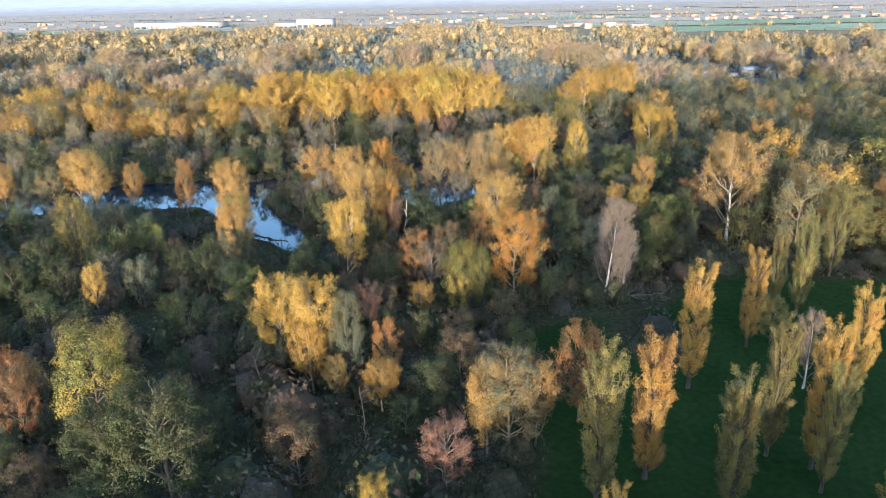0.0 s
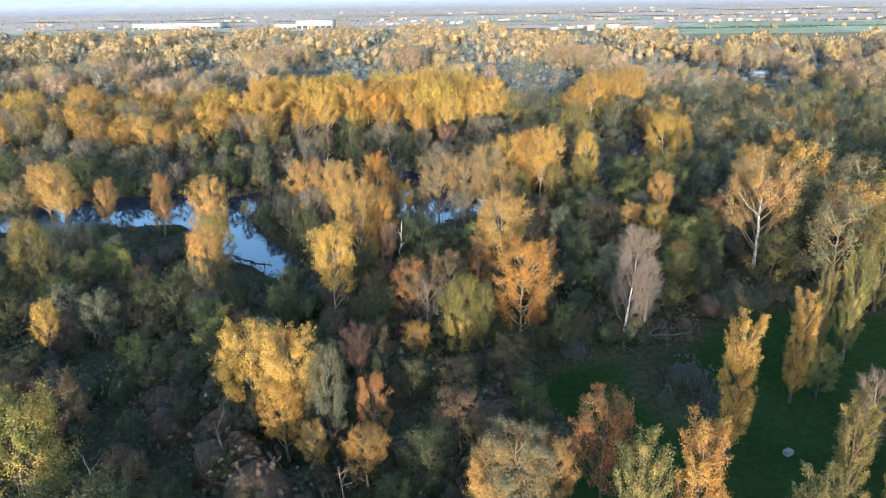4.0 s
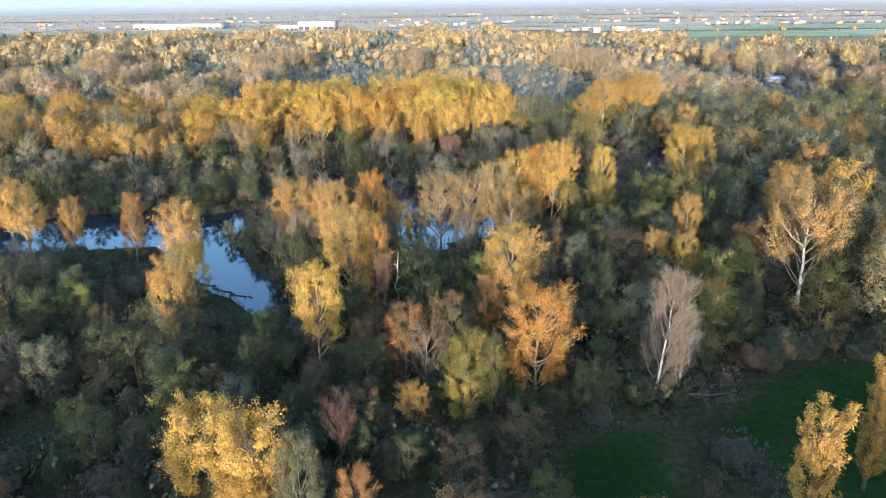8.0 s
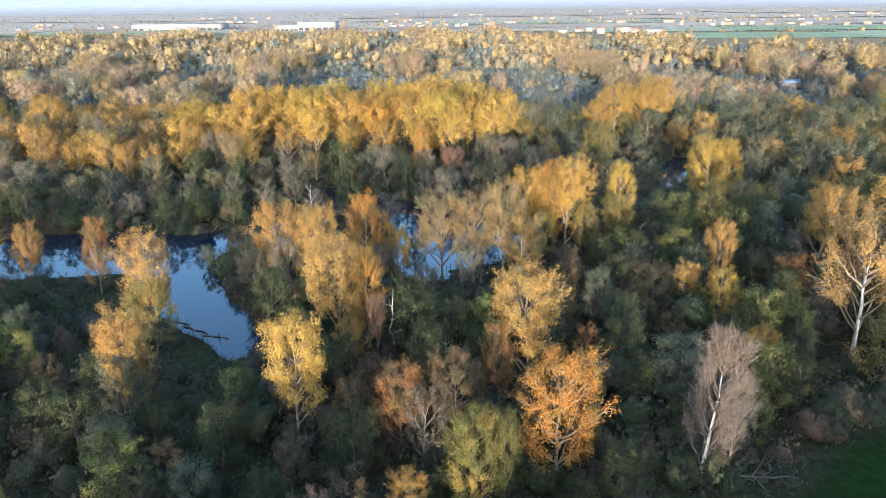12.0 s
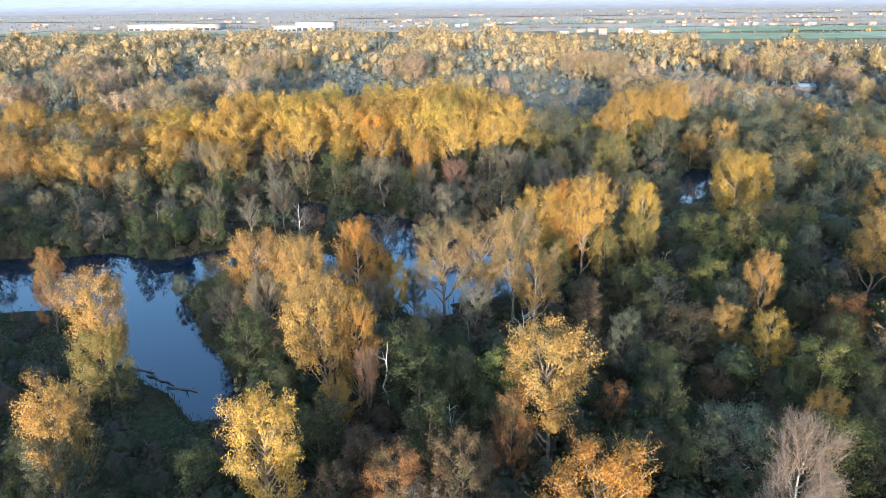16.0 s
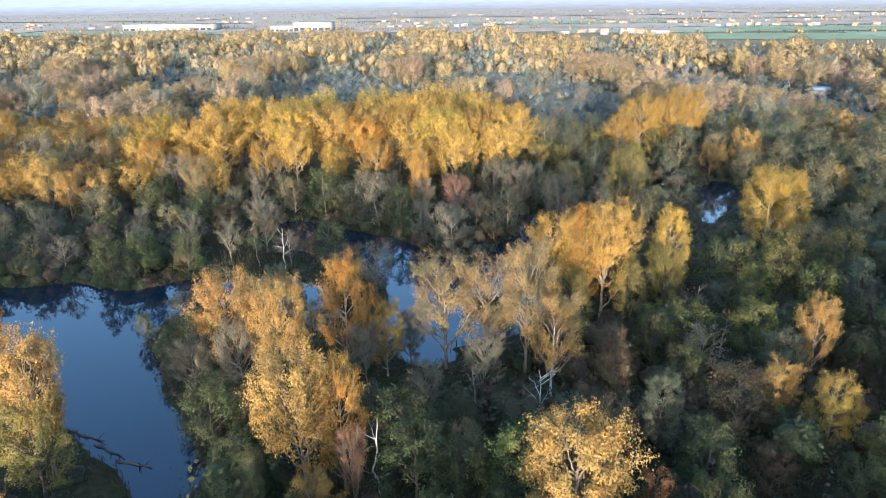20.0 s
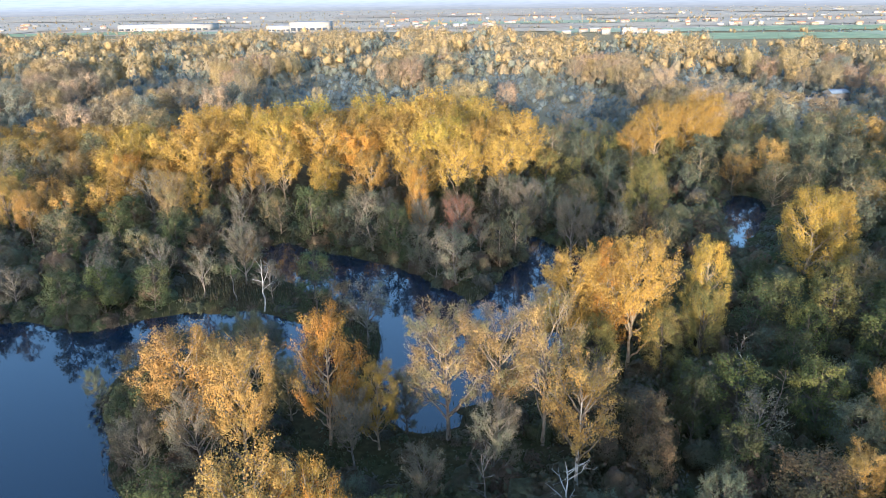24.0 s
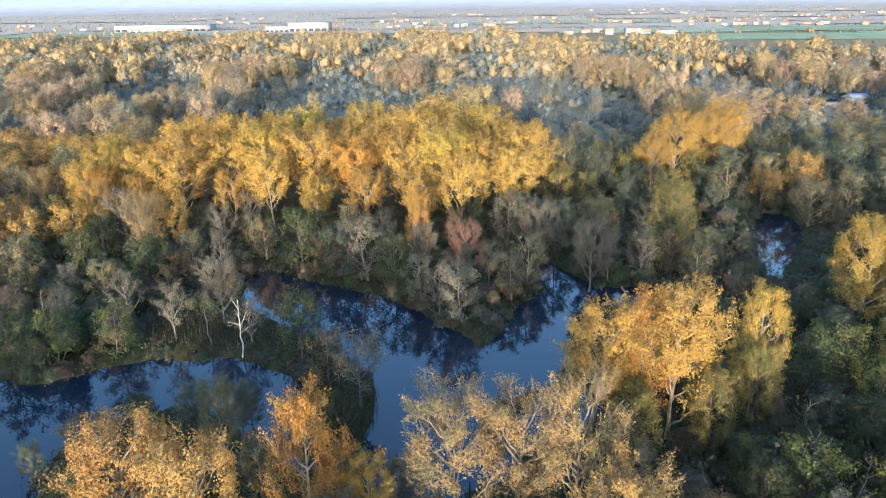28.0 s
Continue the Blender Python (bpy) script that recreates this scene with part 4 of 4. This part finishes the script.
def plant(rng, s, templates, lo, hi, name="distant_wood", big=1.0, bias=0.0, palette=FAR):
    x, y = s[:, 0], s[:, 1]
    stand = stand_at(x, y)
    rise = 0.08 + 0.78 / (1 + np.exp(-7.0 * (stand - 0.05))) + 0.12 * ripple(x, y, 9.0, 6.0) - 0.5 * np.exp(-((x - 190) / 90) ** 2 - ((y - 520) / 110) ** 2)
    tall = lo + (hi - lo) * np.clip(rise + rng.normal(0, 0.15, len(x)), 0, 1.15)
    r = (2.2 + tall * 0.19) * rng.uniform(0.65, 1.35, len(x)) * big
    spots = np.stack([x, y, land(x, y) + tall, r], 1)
    # low scrub gets grey and olive tones in place of hazy shade
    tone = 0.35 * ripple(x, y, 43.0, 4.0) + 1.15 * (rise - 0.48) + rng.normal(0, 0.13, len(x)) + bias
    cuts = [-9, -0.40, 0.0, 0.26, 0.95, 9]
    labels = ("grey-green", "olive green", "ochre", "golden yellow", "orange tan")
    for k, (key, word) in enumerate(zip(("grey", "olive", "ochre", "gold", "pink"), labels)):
        scatter(name, spots[(tone >= cuts[k]) & (tone < cuts[k + 1])], templates, palette[key], f"{word} autumn treetops of the {'haze-paled distant wood' if palette is FAR else 'unseen wood added for shade'}", "wood", 10 + k)


def open_mid(x, y):
    far_single = np.ones(len(x), bool)
    for a, b in SINGLE:
        if b > 300:
            far_single &= (x - a) ** 2 + (y - b) ** 2 > 36
    return far_single & ~((x > -112) & (x < 27) & (y < 412)) & (np.hypot((x - 216) / 34, (y - 534) / 17) > 1)


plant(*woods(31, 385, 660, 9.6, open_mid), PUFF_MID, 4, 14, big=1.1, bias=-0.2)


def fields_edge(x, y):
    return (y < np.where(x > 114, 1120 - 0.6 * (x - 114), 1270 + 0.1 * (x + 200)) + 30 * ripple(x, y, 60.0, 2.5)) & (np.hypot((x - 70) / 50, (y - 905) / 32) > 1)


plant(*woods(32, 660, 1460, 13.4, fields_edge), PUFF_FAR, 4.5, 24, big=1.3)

# unseen wood behind the start, added to keep the low sun off the ground
NEAR = {"gold": LEAF["gold"], "ochre": LEAF["brown"], "pink": LEAF["rust"], "olive": THICKET, "grey": THICKET_GREEN}
rng = np.random.default_rng(41)
s = np.stack([rng.uniform(-125, 5, 420), rng.uniform(-70, 44, 420)], 1)
plant(rng, s, PUFF_BACK, 11.5, 15, "wood_edge", 1.05, palette=NEAR)
s = np.stack([rng.uniform(2, 150, 460), rng.uniform(2, 38, 460)], 1)
plant(rng, s, PUFF_BACK, 13.5, 15.5, "wood_edge", 1.0, palette=NEAR)

# tall unseen clumps, added to cast shade on the green poplars
for x, y in ((13.5, 25), (29.8, 24), (42.4, 26), (52.4, 25), (61.8, 27), (35, 36), (66, 20)):
    s = np.stack([x + rng.uniform(-1.5, 1.5, 4), y + rng.uniform(-2, 2, 4)], 1)
    plant(rng, s, PUFF_BACK, 20, 23, "wood_edge", 0.5, palette=NEAR)
# taller unseen belt, added to shade the right-hand side
s = np.stack([rng.uniform(66, 150, 260), rng.uniform(2, 38, 260)], 1)
plant(rng, s, PUFF_BACK, 17, 20, "wood_edge", 0.85, palette=NEAR)

# ---- far plain: fields, works, houses, hazy distance ----
def box(x0, x1, y0, y1, z0, z1):
    v = np.array([(x, y, z) for z in (z0, z1) for y in (y0, y1) for x in (x0, x1)], float)
    return v, np.array([(0, 2, 3, 1), (4, 5, 7, 6), (0, 1, 5, 4), (2, 6, 7, 3), (0, 4, 6, 2), (1, 3, 7, 5)])


WHITE_WALL = plain("white_render", (0.31, 0.29, 0.265), 0.8, 0.1, 0.08)
CREAM_WALL = plain("cream_render", (0.30, 0.26, 0.20), 0.8, 0.1, 0.1)
ROOF_GREY = plain("grey_roof", (0.26, 0.26, 0.27), 0.7, 0.2, 0.12)
ROOF_TILE = plain("clay_tiles", (0.36, 0.19, 0.12), 0.85, 0.4, 0.2)
ROOF_BLUE = plain("blue_grey_roof", (0.15, 0.19, 0.25), 0.6, 0.3, 0.1)
SHED_WALL = plain("weathered_board", (0.17, 0.15, 0.13), 0.85, 0.6, 0.25)
SHED_ROOF = plain("weathered_sheeting", (0.15, 0.16, 0.17), 0.8, 0.5, 0.25)
WINDOW = plain("dark_panes", (0.06, 0.07, 0.09), 0.15, 0.3, 0.2)
TARMAC = plain("worn_tarmac", (0.10, 0.10, 0.10), 0.9, 0.2, 0.15)


def flat_part(name, pieces, mat, parent, label=""):
    return part(name, quick_mesh(name, *joined(pieces), mat), parent, label)


def works(name, x0, x1, y0, deep, high, label, bays):
    """A long flat-roofed hall with a parapet, a band of windows and doors along its front."""
    ob = new(name)
    ob.location = ((x0 + x1) / 2, y0, 1.0)
    w = (x1 - x0) / 2
    flat_part("wall", [box(-w, w, 0, deep, -1, high)], WHITE_WALL, ob)
    flat_part("roof", [box(-w - 0.6, w + 0.6, -0.6, deep + 0.6, high, high + 0.8)], ROOF_GREY, ob)
    for n in range(bays):
        a = -w + 2 * w * (n + 0.5) / bays
        flat_part("window", [box(a - w / bays * 0.7, a + w / bays * 0.7, -0.2, 0.004, high * 0.12, high * 0.42)], WINDOW, ob)
    return tagged(ob, label, "building")


works("factory_hall", -745, -535, 1756, 80, 14, "long white flat-roofed factory hall beyond the wood", 14)
works("factory_hall", -700, -580, 1730, 20, 7, "low white annexe of a factory", 8)
works("warehouse", -372, -321, 1640, 60, 12, "low white warehouse at the wood's edge", 5)
works("warehouse", -320, -238, 1634, 65, 19, "tall white block of a warehouse", 6)
works("silo_block", 316, 340, 1320, 20, 12, "white silo block among farm sheds", 4)


def house(x, y, w, d, h, turn, roof, wall=WHITE_WALL, label="small white house with a pitched roof"):
    ob = new("house")
    ob.matrix_basis = pose(x, y, float(land(x, y)), 0, 0, turn)
    flat_part("wall", [box(-w / 2, w / 2, -d / 2, d / 2, -0.5, h)], wall, ob)
    e, r = 0.5, d * 0.28
    v = np.array([(-w / 2 - e, -d / 2 - e, h), (w / 2 + e, -d / 2 - e, h), (w / 2 + e, d / 2 + e, h), (-w / 2 - e, d / 2 + e, h), (-w / 2 - e, 0, h + r), (w / 2 + e, 0, h + r)])
    part("roof", quick_mesh("roof", v, [(0, 1, 5, 4), (2, 3, 4, 5), (0, 3, 2, 1)], roof), ob)
    for side in ((0, 4, 3), (1, 2, 5)):
        part("gable", quick_mesh("gable", v[list(side)] * (0.97, 0.9, 1), [(0, 1, 2)], wall), ob)
    for a in np.linspace(-w * 0.32, w * 0.32, max(2, int(w / 4))):
        for z in (() if y > 2100 else [0.9, h - 2.1] if h > 5 else [0.9]):
            flat_part("window", [box(a - 0.6, a + 0.6, -d / 2 - 0.06, -d / 2 + 0.02, z, z + 1.3)], WINDOW, ob)
    return tagged(ob, label, "house", "houses of the plain")


rng = np.random.default_rng(77)
house(390.6, 1345.0, 34, 12, 5, 8, ROOF_GREY)
house(360.2, 1373.8, 22, 10, 6, -5, ROOF_TILE)
house(295.8, 1361.3, 14, 10, 9, 0, ROOF_TILE)
for cx, cy, n, sx in ((341.3, 1417.6, 7, 60), (663.6, 1680.5, 9, 90), (967.0, 1642.9, 8, 80), (56.9, 1793.1, 8, 70), (-113.8, 1830.7, 6, 60), (530.9, 1893.2, 8, 120), (-995.4, 1893.2, 6, 90), (218.0, 1968.4, 8, 120), (853.2, 1943.3, 8, 140),
                      (-1250, 2250, 5, 60), (-640, 2330, 5, 60), (-120, 2280, 4, 40), (330, 2420, 5, 60), (1120, 2300, 7, 70), (1500, 2500, 5, 60),
                      (-900, 2900, 5, 80), (120, 3000, 5, 80), (820, 2850, 6, 90), (1650, 3100, 5, 80), (-350, 3500, 4, 90), (1000, 3600, 4, 90)):
    for _ in range(n):
        house(cx + rng.normal(0, sx), cy + rng.normal(0, 22), rng.uniform(8, 18), rng.uniform(7, 10), rng.uniform(3.5, 6.5), rng.uniform(-25, 25), ROOF_TILE if rng.random() < 0.6 else ROOF_GREY, WHITE_WALL if rng.random() < 0.6 else CREAM_WALL)

# boat sheds and yard in the clearing
tagged(new("yard", quick_mesh("yard", *box(180, 250, 518, 556, -1, 1.45), TARMAC)), "pale tarmac yard in a clearing", "yard", kind="structure")
house(243, 534, 12, 8, 5, 12, ROOF_BLUE, SHED_WALL, "cream house with a blue-grey roof in a clearing")
for x, y, w, d in ((190, 544, 14, 6), (202, 530, 16, 5), (216, 548, 12, 6), (185, 475, 9, 5), (226, 528, 10, 5)):
    ob = new("shed")
    ob.matrix_basis = pose(x, y, 1.3, 0, 0, 8)
    flat_part("wall", [box(-w / 2, w / 2, -d / 2, d / 2, -0.4, 2.6)], SHED_WALL, ob)
    flat_part("roof", [box(-w / 2 - 0.3, w / 2 + 0.3, -d / 2 - 0.3, d / 2 + 0.3, 2.6, 2.85)], SHED_ROOF, ob)
    tagged(ob, "low shed with a pale flat roof", "shed", "sheds in the clearing")


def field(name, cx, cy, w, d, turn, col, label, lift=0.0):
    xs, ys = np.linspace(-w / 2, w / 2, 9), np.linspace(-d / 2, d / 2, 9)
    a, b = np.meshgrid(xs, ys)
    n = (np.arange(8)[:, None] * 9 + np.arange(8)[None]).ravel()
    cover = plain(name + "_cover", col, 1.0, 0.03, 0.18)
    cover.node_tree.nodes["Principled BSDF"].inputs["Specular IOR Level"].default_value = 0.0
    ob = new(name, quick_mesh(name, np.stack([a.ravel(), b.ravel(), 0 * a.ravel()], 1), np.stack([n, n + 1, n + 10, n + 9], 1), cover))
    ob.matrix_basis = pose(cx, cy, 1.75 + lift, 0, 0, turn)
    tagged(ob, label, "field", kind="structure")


# field colours lightened to stand in for haze over the plain
HAZED_GREEN, HAZED_STUBBLE, HAZED_TILLED, HAZED_MEADOW = (0.30, 0.34, 0.20), (0.50, 0.40, 0.29), (0.44, 0.35, 0.26), (0.36, 0.38, 0.25)
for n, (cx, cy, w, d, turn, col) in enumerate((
        # one wide pale sheet under the rest, haze put into its colour
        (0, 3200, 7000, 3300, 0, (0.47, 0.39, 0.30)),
        (530.9, 1248.6, 420, 188, -8, HAZED_GREEN), (910.1, 1217.3, 420, 238, -8, HAZED_MEADOW), (407.6, 1492.7, 360, 162, -4, HAZED_MEADOW), (834.2, 1492.7, 500, 200, -6, HAZED_GREEN),
        (113.8, 1555.3, 300, 138, 3, HAZED_STUBBLE), (-493.0, 1617.9, 200, 112, 4, HAZED_MEADOW), (-796.3, 1630.4, 420, 150, 6, HAZED_GREEN), (606.7, 1768.1, 520, 238, -3, HAZED_STUBBLE),
        (94.8, 1768.1, 460, 212, 2, HAZED_TILLED), (-284.4, 1818.1, 330, 188, 0, HAZED_STUBBLE), (-720.5, 1918.3, 560, 200, 3, HAZED_TILLED), (284.4, 2018.4, 700, 212, 0, HAZED_MEADOW), (1090.2, 1793.1, 430, 288, -4, HAZED_TILLED), (-1185.0, 1768.1, 460, 325, 5, HAZED_STUBBLE),
        (-500, 2420, 800, 300, 4, HAZED_STUBBLE), (950, 2400, 900, 360, -5, HAZED_STUBBLE), (250, 3000, 1300, 500, 3, HAZED_TILLED), (-1300, 2900, 900, 500, -6, HAZED_STUBBLE), (1700, 3200, 1000, 600, 4, HAZED_STUBBLE))):
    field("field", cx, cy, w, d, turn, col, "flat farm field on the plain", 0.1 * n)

# tree lines between the fields
rng = np.random.default_rng(52)
lines = []
for x0, y0, x1, y1, n in ((331.8, 1361.3, 1090.2, 1317.5, 70), (237.0, 1592.8, 1137.6, 1630.4, 60), (-853.2, 1536.5, -237.0, 1561.5, 70), (-900.6, 1699.2, -426.6, 1693.0, 30), (-284.4, 1693.0, 284.4, 1655.4, 50), (-1232.4, 1868.2, 189.6, 1918.3, 90), (189.6, 1880.7, 1232.4, 1893.2, 80), (-379.2, 1993.4, 853.2, 2005.9, 80),
                           (-1500, 2150, 300, 2180, 60), (300, 2140, 1600, 2170, 50)):
    k = rng.random(n)
    lines.append(np.stack([x0 + k * (x1 - x0) + rng.normal(0, 6, n), y0 + k * (y1 - y0) + rng.normal(0, 7, n)], 1))
far_y = 2050 + 2300 * rng.random(900) ** 1.4
lines.append(np.stack([rng.uniform(-0.72, 0.72, 900) * far_y, far_y], 1))
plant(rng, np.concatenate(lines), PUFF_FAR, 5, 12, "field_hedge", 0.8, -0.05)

# glowing backdrop wall beyond the plain, haze painted into its emission
BACK, nt, p, out = material("painted_haze")
geo = nt.nodes.new("ShaderNodeNewGeometry")
sep = nt.nodes.new("ShaderNodeSeparateXYZ")
nt.links.new(geo.outputs["Position"], sep.inputs[0])
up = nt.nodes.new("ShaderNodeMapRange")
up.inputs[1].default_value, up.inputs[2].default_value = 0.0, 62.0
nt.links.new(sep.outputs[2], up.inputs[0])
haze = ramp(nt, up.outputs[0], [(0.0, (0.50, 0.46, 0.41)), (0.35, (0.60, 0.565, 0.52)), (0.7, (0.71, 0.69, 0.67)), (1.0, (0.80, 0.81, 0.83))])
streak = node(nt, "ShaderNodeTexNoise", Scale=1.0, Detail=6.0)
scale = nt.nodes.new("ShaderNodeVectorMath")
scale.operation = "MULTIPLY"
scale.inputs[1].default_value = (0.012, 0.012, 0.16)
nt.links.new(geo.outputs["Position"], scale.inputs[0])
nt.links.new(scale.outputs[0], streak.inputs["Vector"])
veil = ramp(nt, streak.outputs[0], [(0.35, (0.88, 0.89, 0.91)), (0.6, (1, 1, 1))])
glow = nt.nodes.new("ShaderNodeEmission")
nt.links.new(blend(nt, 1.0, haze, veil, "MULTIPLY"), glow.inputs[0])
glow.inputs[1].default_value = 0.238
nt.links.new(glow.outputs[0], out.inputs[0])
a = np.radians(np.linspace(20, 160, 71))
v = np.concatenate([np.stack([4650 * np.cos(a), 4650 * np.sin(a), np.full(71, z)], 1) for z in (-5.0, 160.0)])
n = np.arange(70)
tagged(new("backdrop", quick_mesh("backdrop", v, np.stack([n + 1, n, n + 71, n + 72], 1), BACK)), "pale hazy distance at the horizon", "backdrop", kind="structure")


# ---- dead wood, logs and small things ----
def dead_tree(name, x, y, high, seed, label, forks=6, wood=BARK_WHITE, tilt=0.0, turn=0.0, thick=0.014):
    """A leafless trunk with a few crooked limbs and twigs."""
    rng = np.random.default_rng(seed)
    ob = new(name)
    ob.matrix_basis = pose(x, y, max(float(land(x, y)), -0.3) - 0.1, tilt, 0, turn)
    k = np.linspace(0, 1, 9)
    axis = np.stack([np.cumsum(rng.normal(0, 0.02, 9)) * high, np.cumsum(rng.normal(0, 0.02, 9)) * high, k * high], 1)
    axis[0, :2] = 0
    part("trunk", quick_mesh("trunk", *tube(axis, thick * high * (1.1 - 0.9 * k), 7), wood, True), ob)
    for n in range(forks):
        z = rng.uniform(0.3, 0.9)
        a0 = np.array([np.interp(z, k, axis[:, c]) for c in range(3)])
        a, long = n * 2.4 + rng.uniform(-0.4, 0.4), high * rng.uniform(0.22, 0.42) * (1.2 - z * 0.6)
        e = a0 + np.array([math.cos(a) * 0.75, math.sin(a) * 0.75, rng.uniform(0.35, 0.9)]) * long
        t = np.linspace(0, 1, 6)[:, None]
        pts = a0 + (e - a0) * t + np.array([0, 0, 0.12 * long]) * (t * (1 - t)) + rng.normal(0, 0.03 * long, (6, 3)) * t
        pieces = [tube(pts, thick * high * np.linspace(0.4, 0.08, 6), 5)]
        for _ in range(5):
            q = pts[rng.integers(2, 6)]
            d = unit(rng.normal(size=3) + (e - a0) / long) * long * rng.uniform(0.2, 0.4)
            pieces.append(tube(np.array([q, q + d * 0.5 + rng.normal(0, 0.03 * long, 3), q + d]), thick * high * np.array([0.13, 0.09, 0.04]), 3))
        part("limb", quick_mesh("limb", *joined(pieces), wood, True), ob)
    return tagged(ob, label, "dead tree")


dead_tree("snag", -38.6, 247.8, 12, 1, "white dead snag standing on the reed islet", 5)
dead_tree("snag", -8.6, 167.8, 13, 2, "forked white snag among grey brush", 6)
dead_tree("snag", -11, 166, 12, 3, "leaning pale snag among grey brush", 4, BARK_PALE, 8, 40)
dead_tree("sapling", 1, 158.4, 8.5, 4, "small bare whitish tree over the thicket", 8)
dead_tree("sapling", 47.4, 209, 9, 5, "bare grey-white tree in the shade", 9)
dead_tree("sapling", 49.5, 203, 9.5, 6, "bare brownish sapling in the shade", 7, TWIG_PINK)
dead_tree("sapling", 50.4, 217, 8.5, 7, "bare grey tree in the thicket", 8, TWIG)
dead_tree("sapling", -66.8, 263.3, 7.5, 8, "leaning white stick of a dead tree on the bank", 3, BARK_WHITE, -18, 60)
dead_tree("sapling", -45.5, 251.8, 9, 9, "leaning dead stem beside the water", 3, TWIG, -20, 30)
dead_tree("sapling", -80, 258, 9, 14, "bare whitish tree on the far bank", 7, TWIG)
dead_tree("sapling", -88, 262, 8, 15, "bare grey tree on the far bank", 7, TWIG)
dead_tree("sapling", 12.9, 180, 12, 16, "slim white-stemmed bare tree", 9)
dead_tree("sapling", 5, 183, 11, 17, "bare grey tree standing by the water", 10, TWIG)
dead_tree("sapling", -20, 240, 5, 18, "dead brush standing in the water", 8, TWIG)
dead_tree("sapling", -42, 84, 12, 19, "bare grey stem in dark thicket", 4, TWIG)
dead_tree("sapling", -29, 92, 11, 20, "bare grey stem in dark thicket", 4, TWIG)
dead_tree("sapling", -12, 84, 9, 21, "pale bare sapling in dark thicket", 6, TWIG_PINK)
dead_tree("fallen_tree", 35, 134, 13, 10, "bleached fallen tree with broken limbs", 7, TWIG, 74, 70)
dead_tree("fallen_tree", 41, 150, 11, 11, "bleached fallen crown in the thicket", 8, BARK_WHITE, 60, 20)
dead_tree("fallen_tree", 44, 153, 9, 12, "bleached broken branches in the thicket", 7, BARK_WHITE, 58, -50)
dead_tree("fallen_tree", 38, 137, 12, 13, "grey fallen trunk at the meadow's edge", 6, TWIG, 78, 120)

for n, (x, y, long, turn) in enumerate(((-56, 184, 8, 25), (-50, 180, 7, 30), (-45, 177, 6, 15))):
    rng = np.random.default_rng(60 + n)
    ob = new("floating_log")
    ob.matrix_basis = pose(x, y, 0.0, 0, 0, -turn)
    k = np.linspace(-0.5, 0.5, 8)
    part("trunk", quick_mesh("trunk", *tube(np.stack([k * long, rng.normal(0, 0.12, 8), 0.05 + rng.normal(0, 0.04, 8)], 1), np.linspace(0.24, 0.1, 8), 7), BARK_DARK, True), ob)
    for m in range(3):
        a = np.array([rng.uniform(-0.3, 0.4) * long, 0, 0.1])
        e = a + np.array([rng.uniform(0.3, 0.9), rng.uniform(-0.9, 0.9), rng.uniform(0.4, 1.1)])
        part("branch", quick_mesh("branch", *tube(np.array([a, (a + e) / 2 + (0, 0, 0.1), e]), np.array([0.08, 0.06, 0.03]), 5), BARK_DARK, True), ob)
    tagged(ob, "dark waterlogged log floating in the pond", "log", "logs in the pond")

# concrete block on the lawn
v, f = box(-0.65, 0.65, -0.45, 0.45, -0.2, 0.7)
bm = bmesh.new()
vs = [bm.verts.new(c) for c in v]
for q in f:
    bm.faces.new([vs[n] for n in q])
bmesh.ops.recalc_face_normals(bm, faces=bm.faces)
bmesh.ops.bevel(bm, geom=bm.edges[:], offset=0.06, segments=2, affect="EDGES")
me = bpy.data.meshes.new("concrete_block")
bm.to_mesh(me)
bm.free()
me.materials.append(plain("weathered_concrete", (0.22, 0.21, 0.19), 0.9, 3.0, 0.2))
ob = new("concrete_block", me)
ob.matrix_basis = pose(49.1, 96.6, float(land(49.1, 96.6)), 0, 0, 25)
tagged(ob, "weathered grey concrete block standing on the lawn", "block")
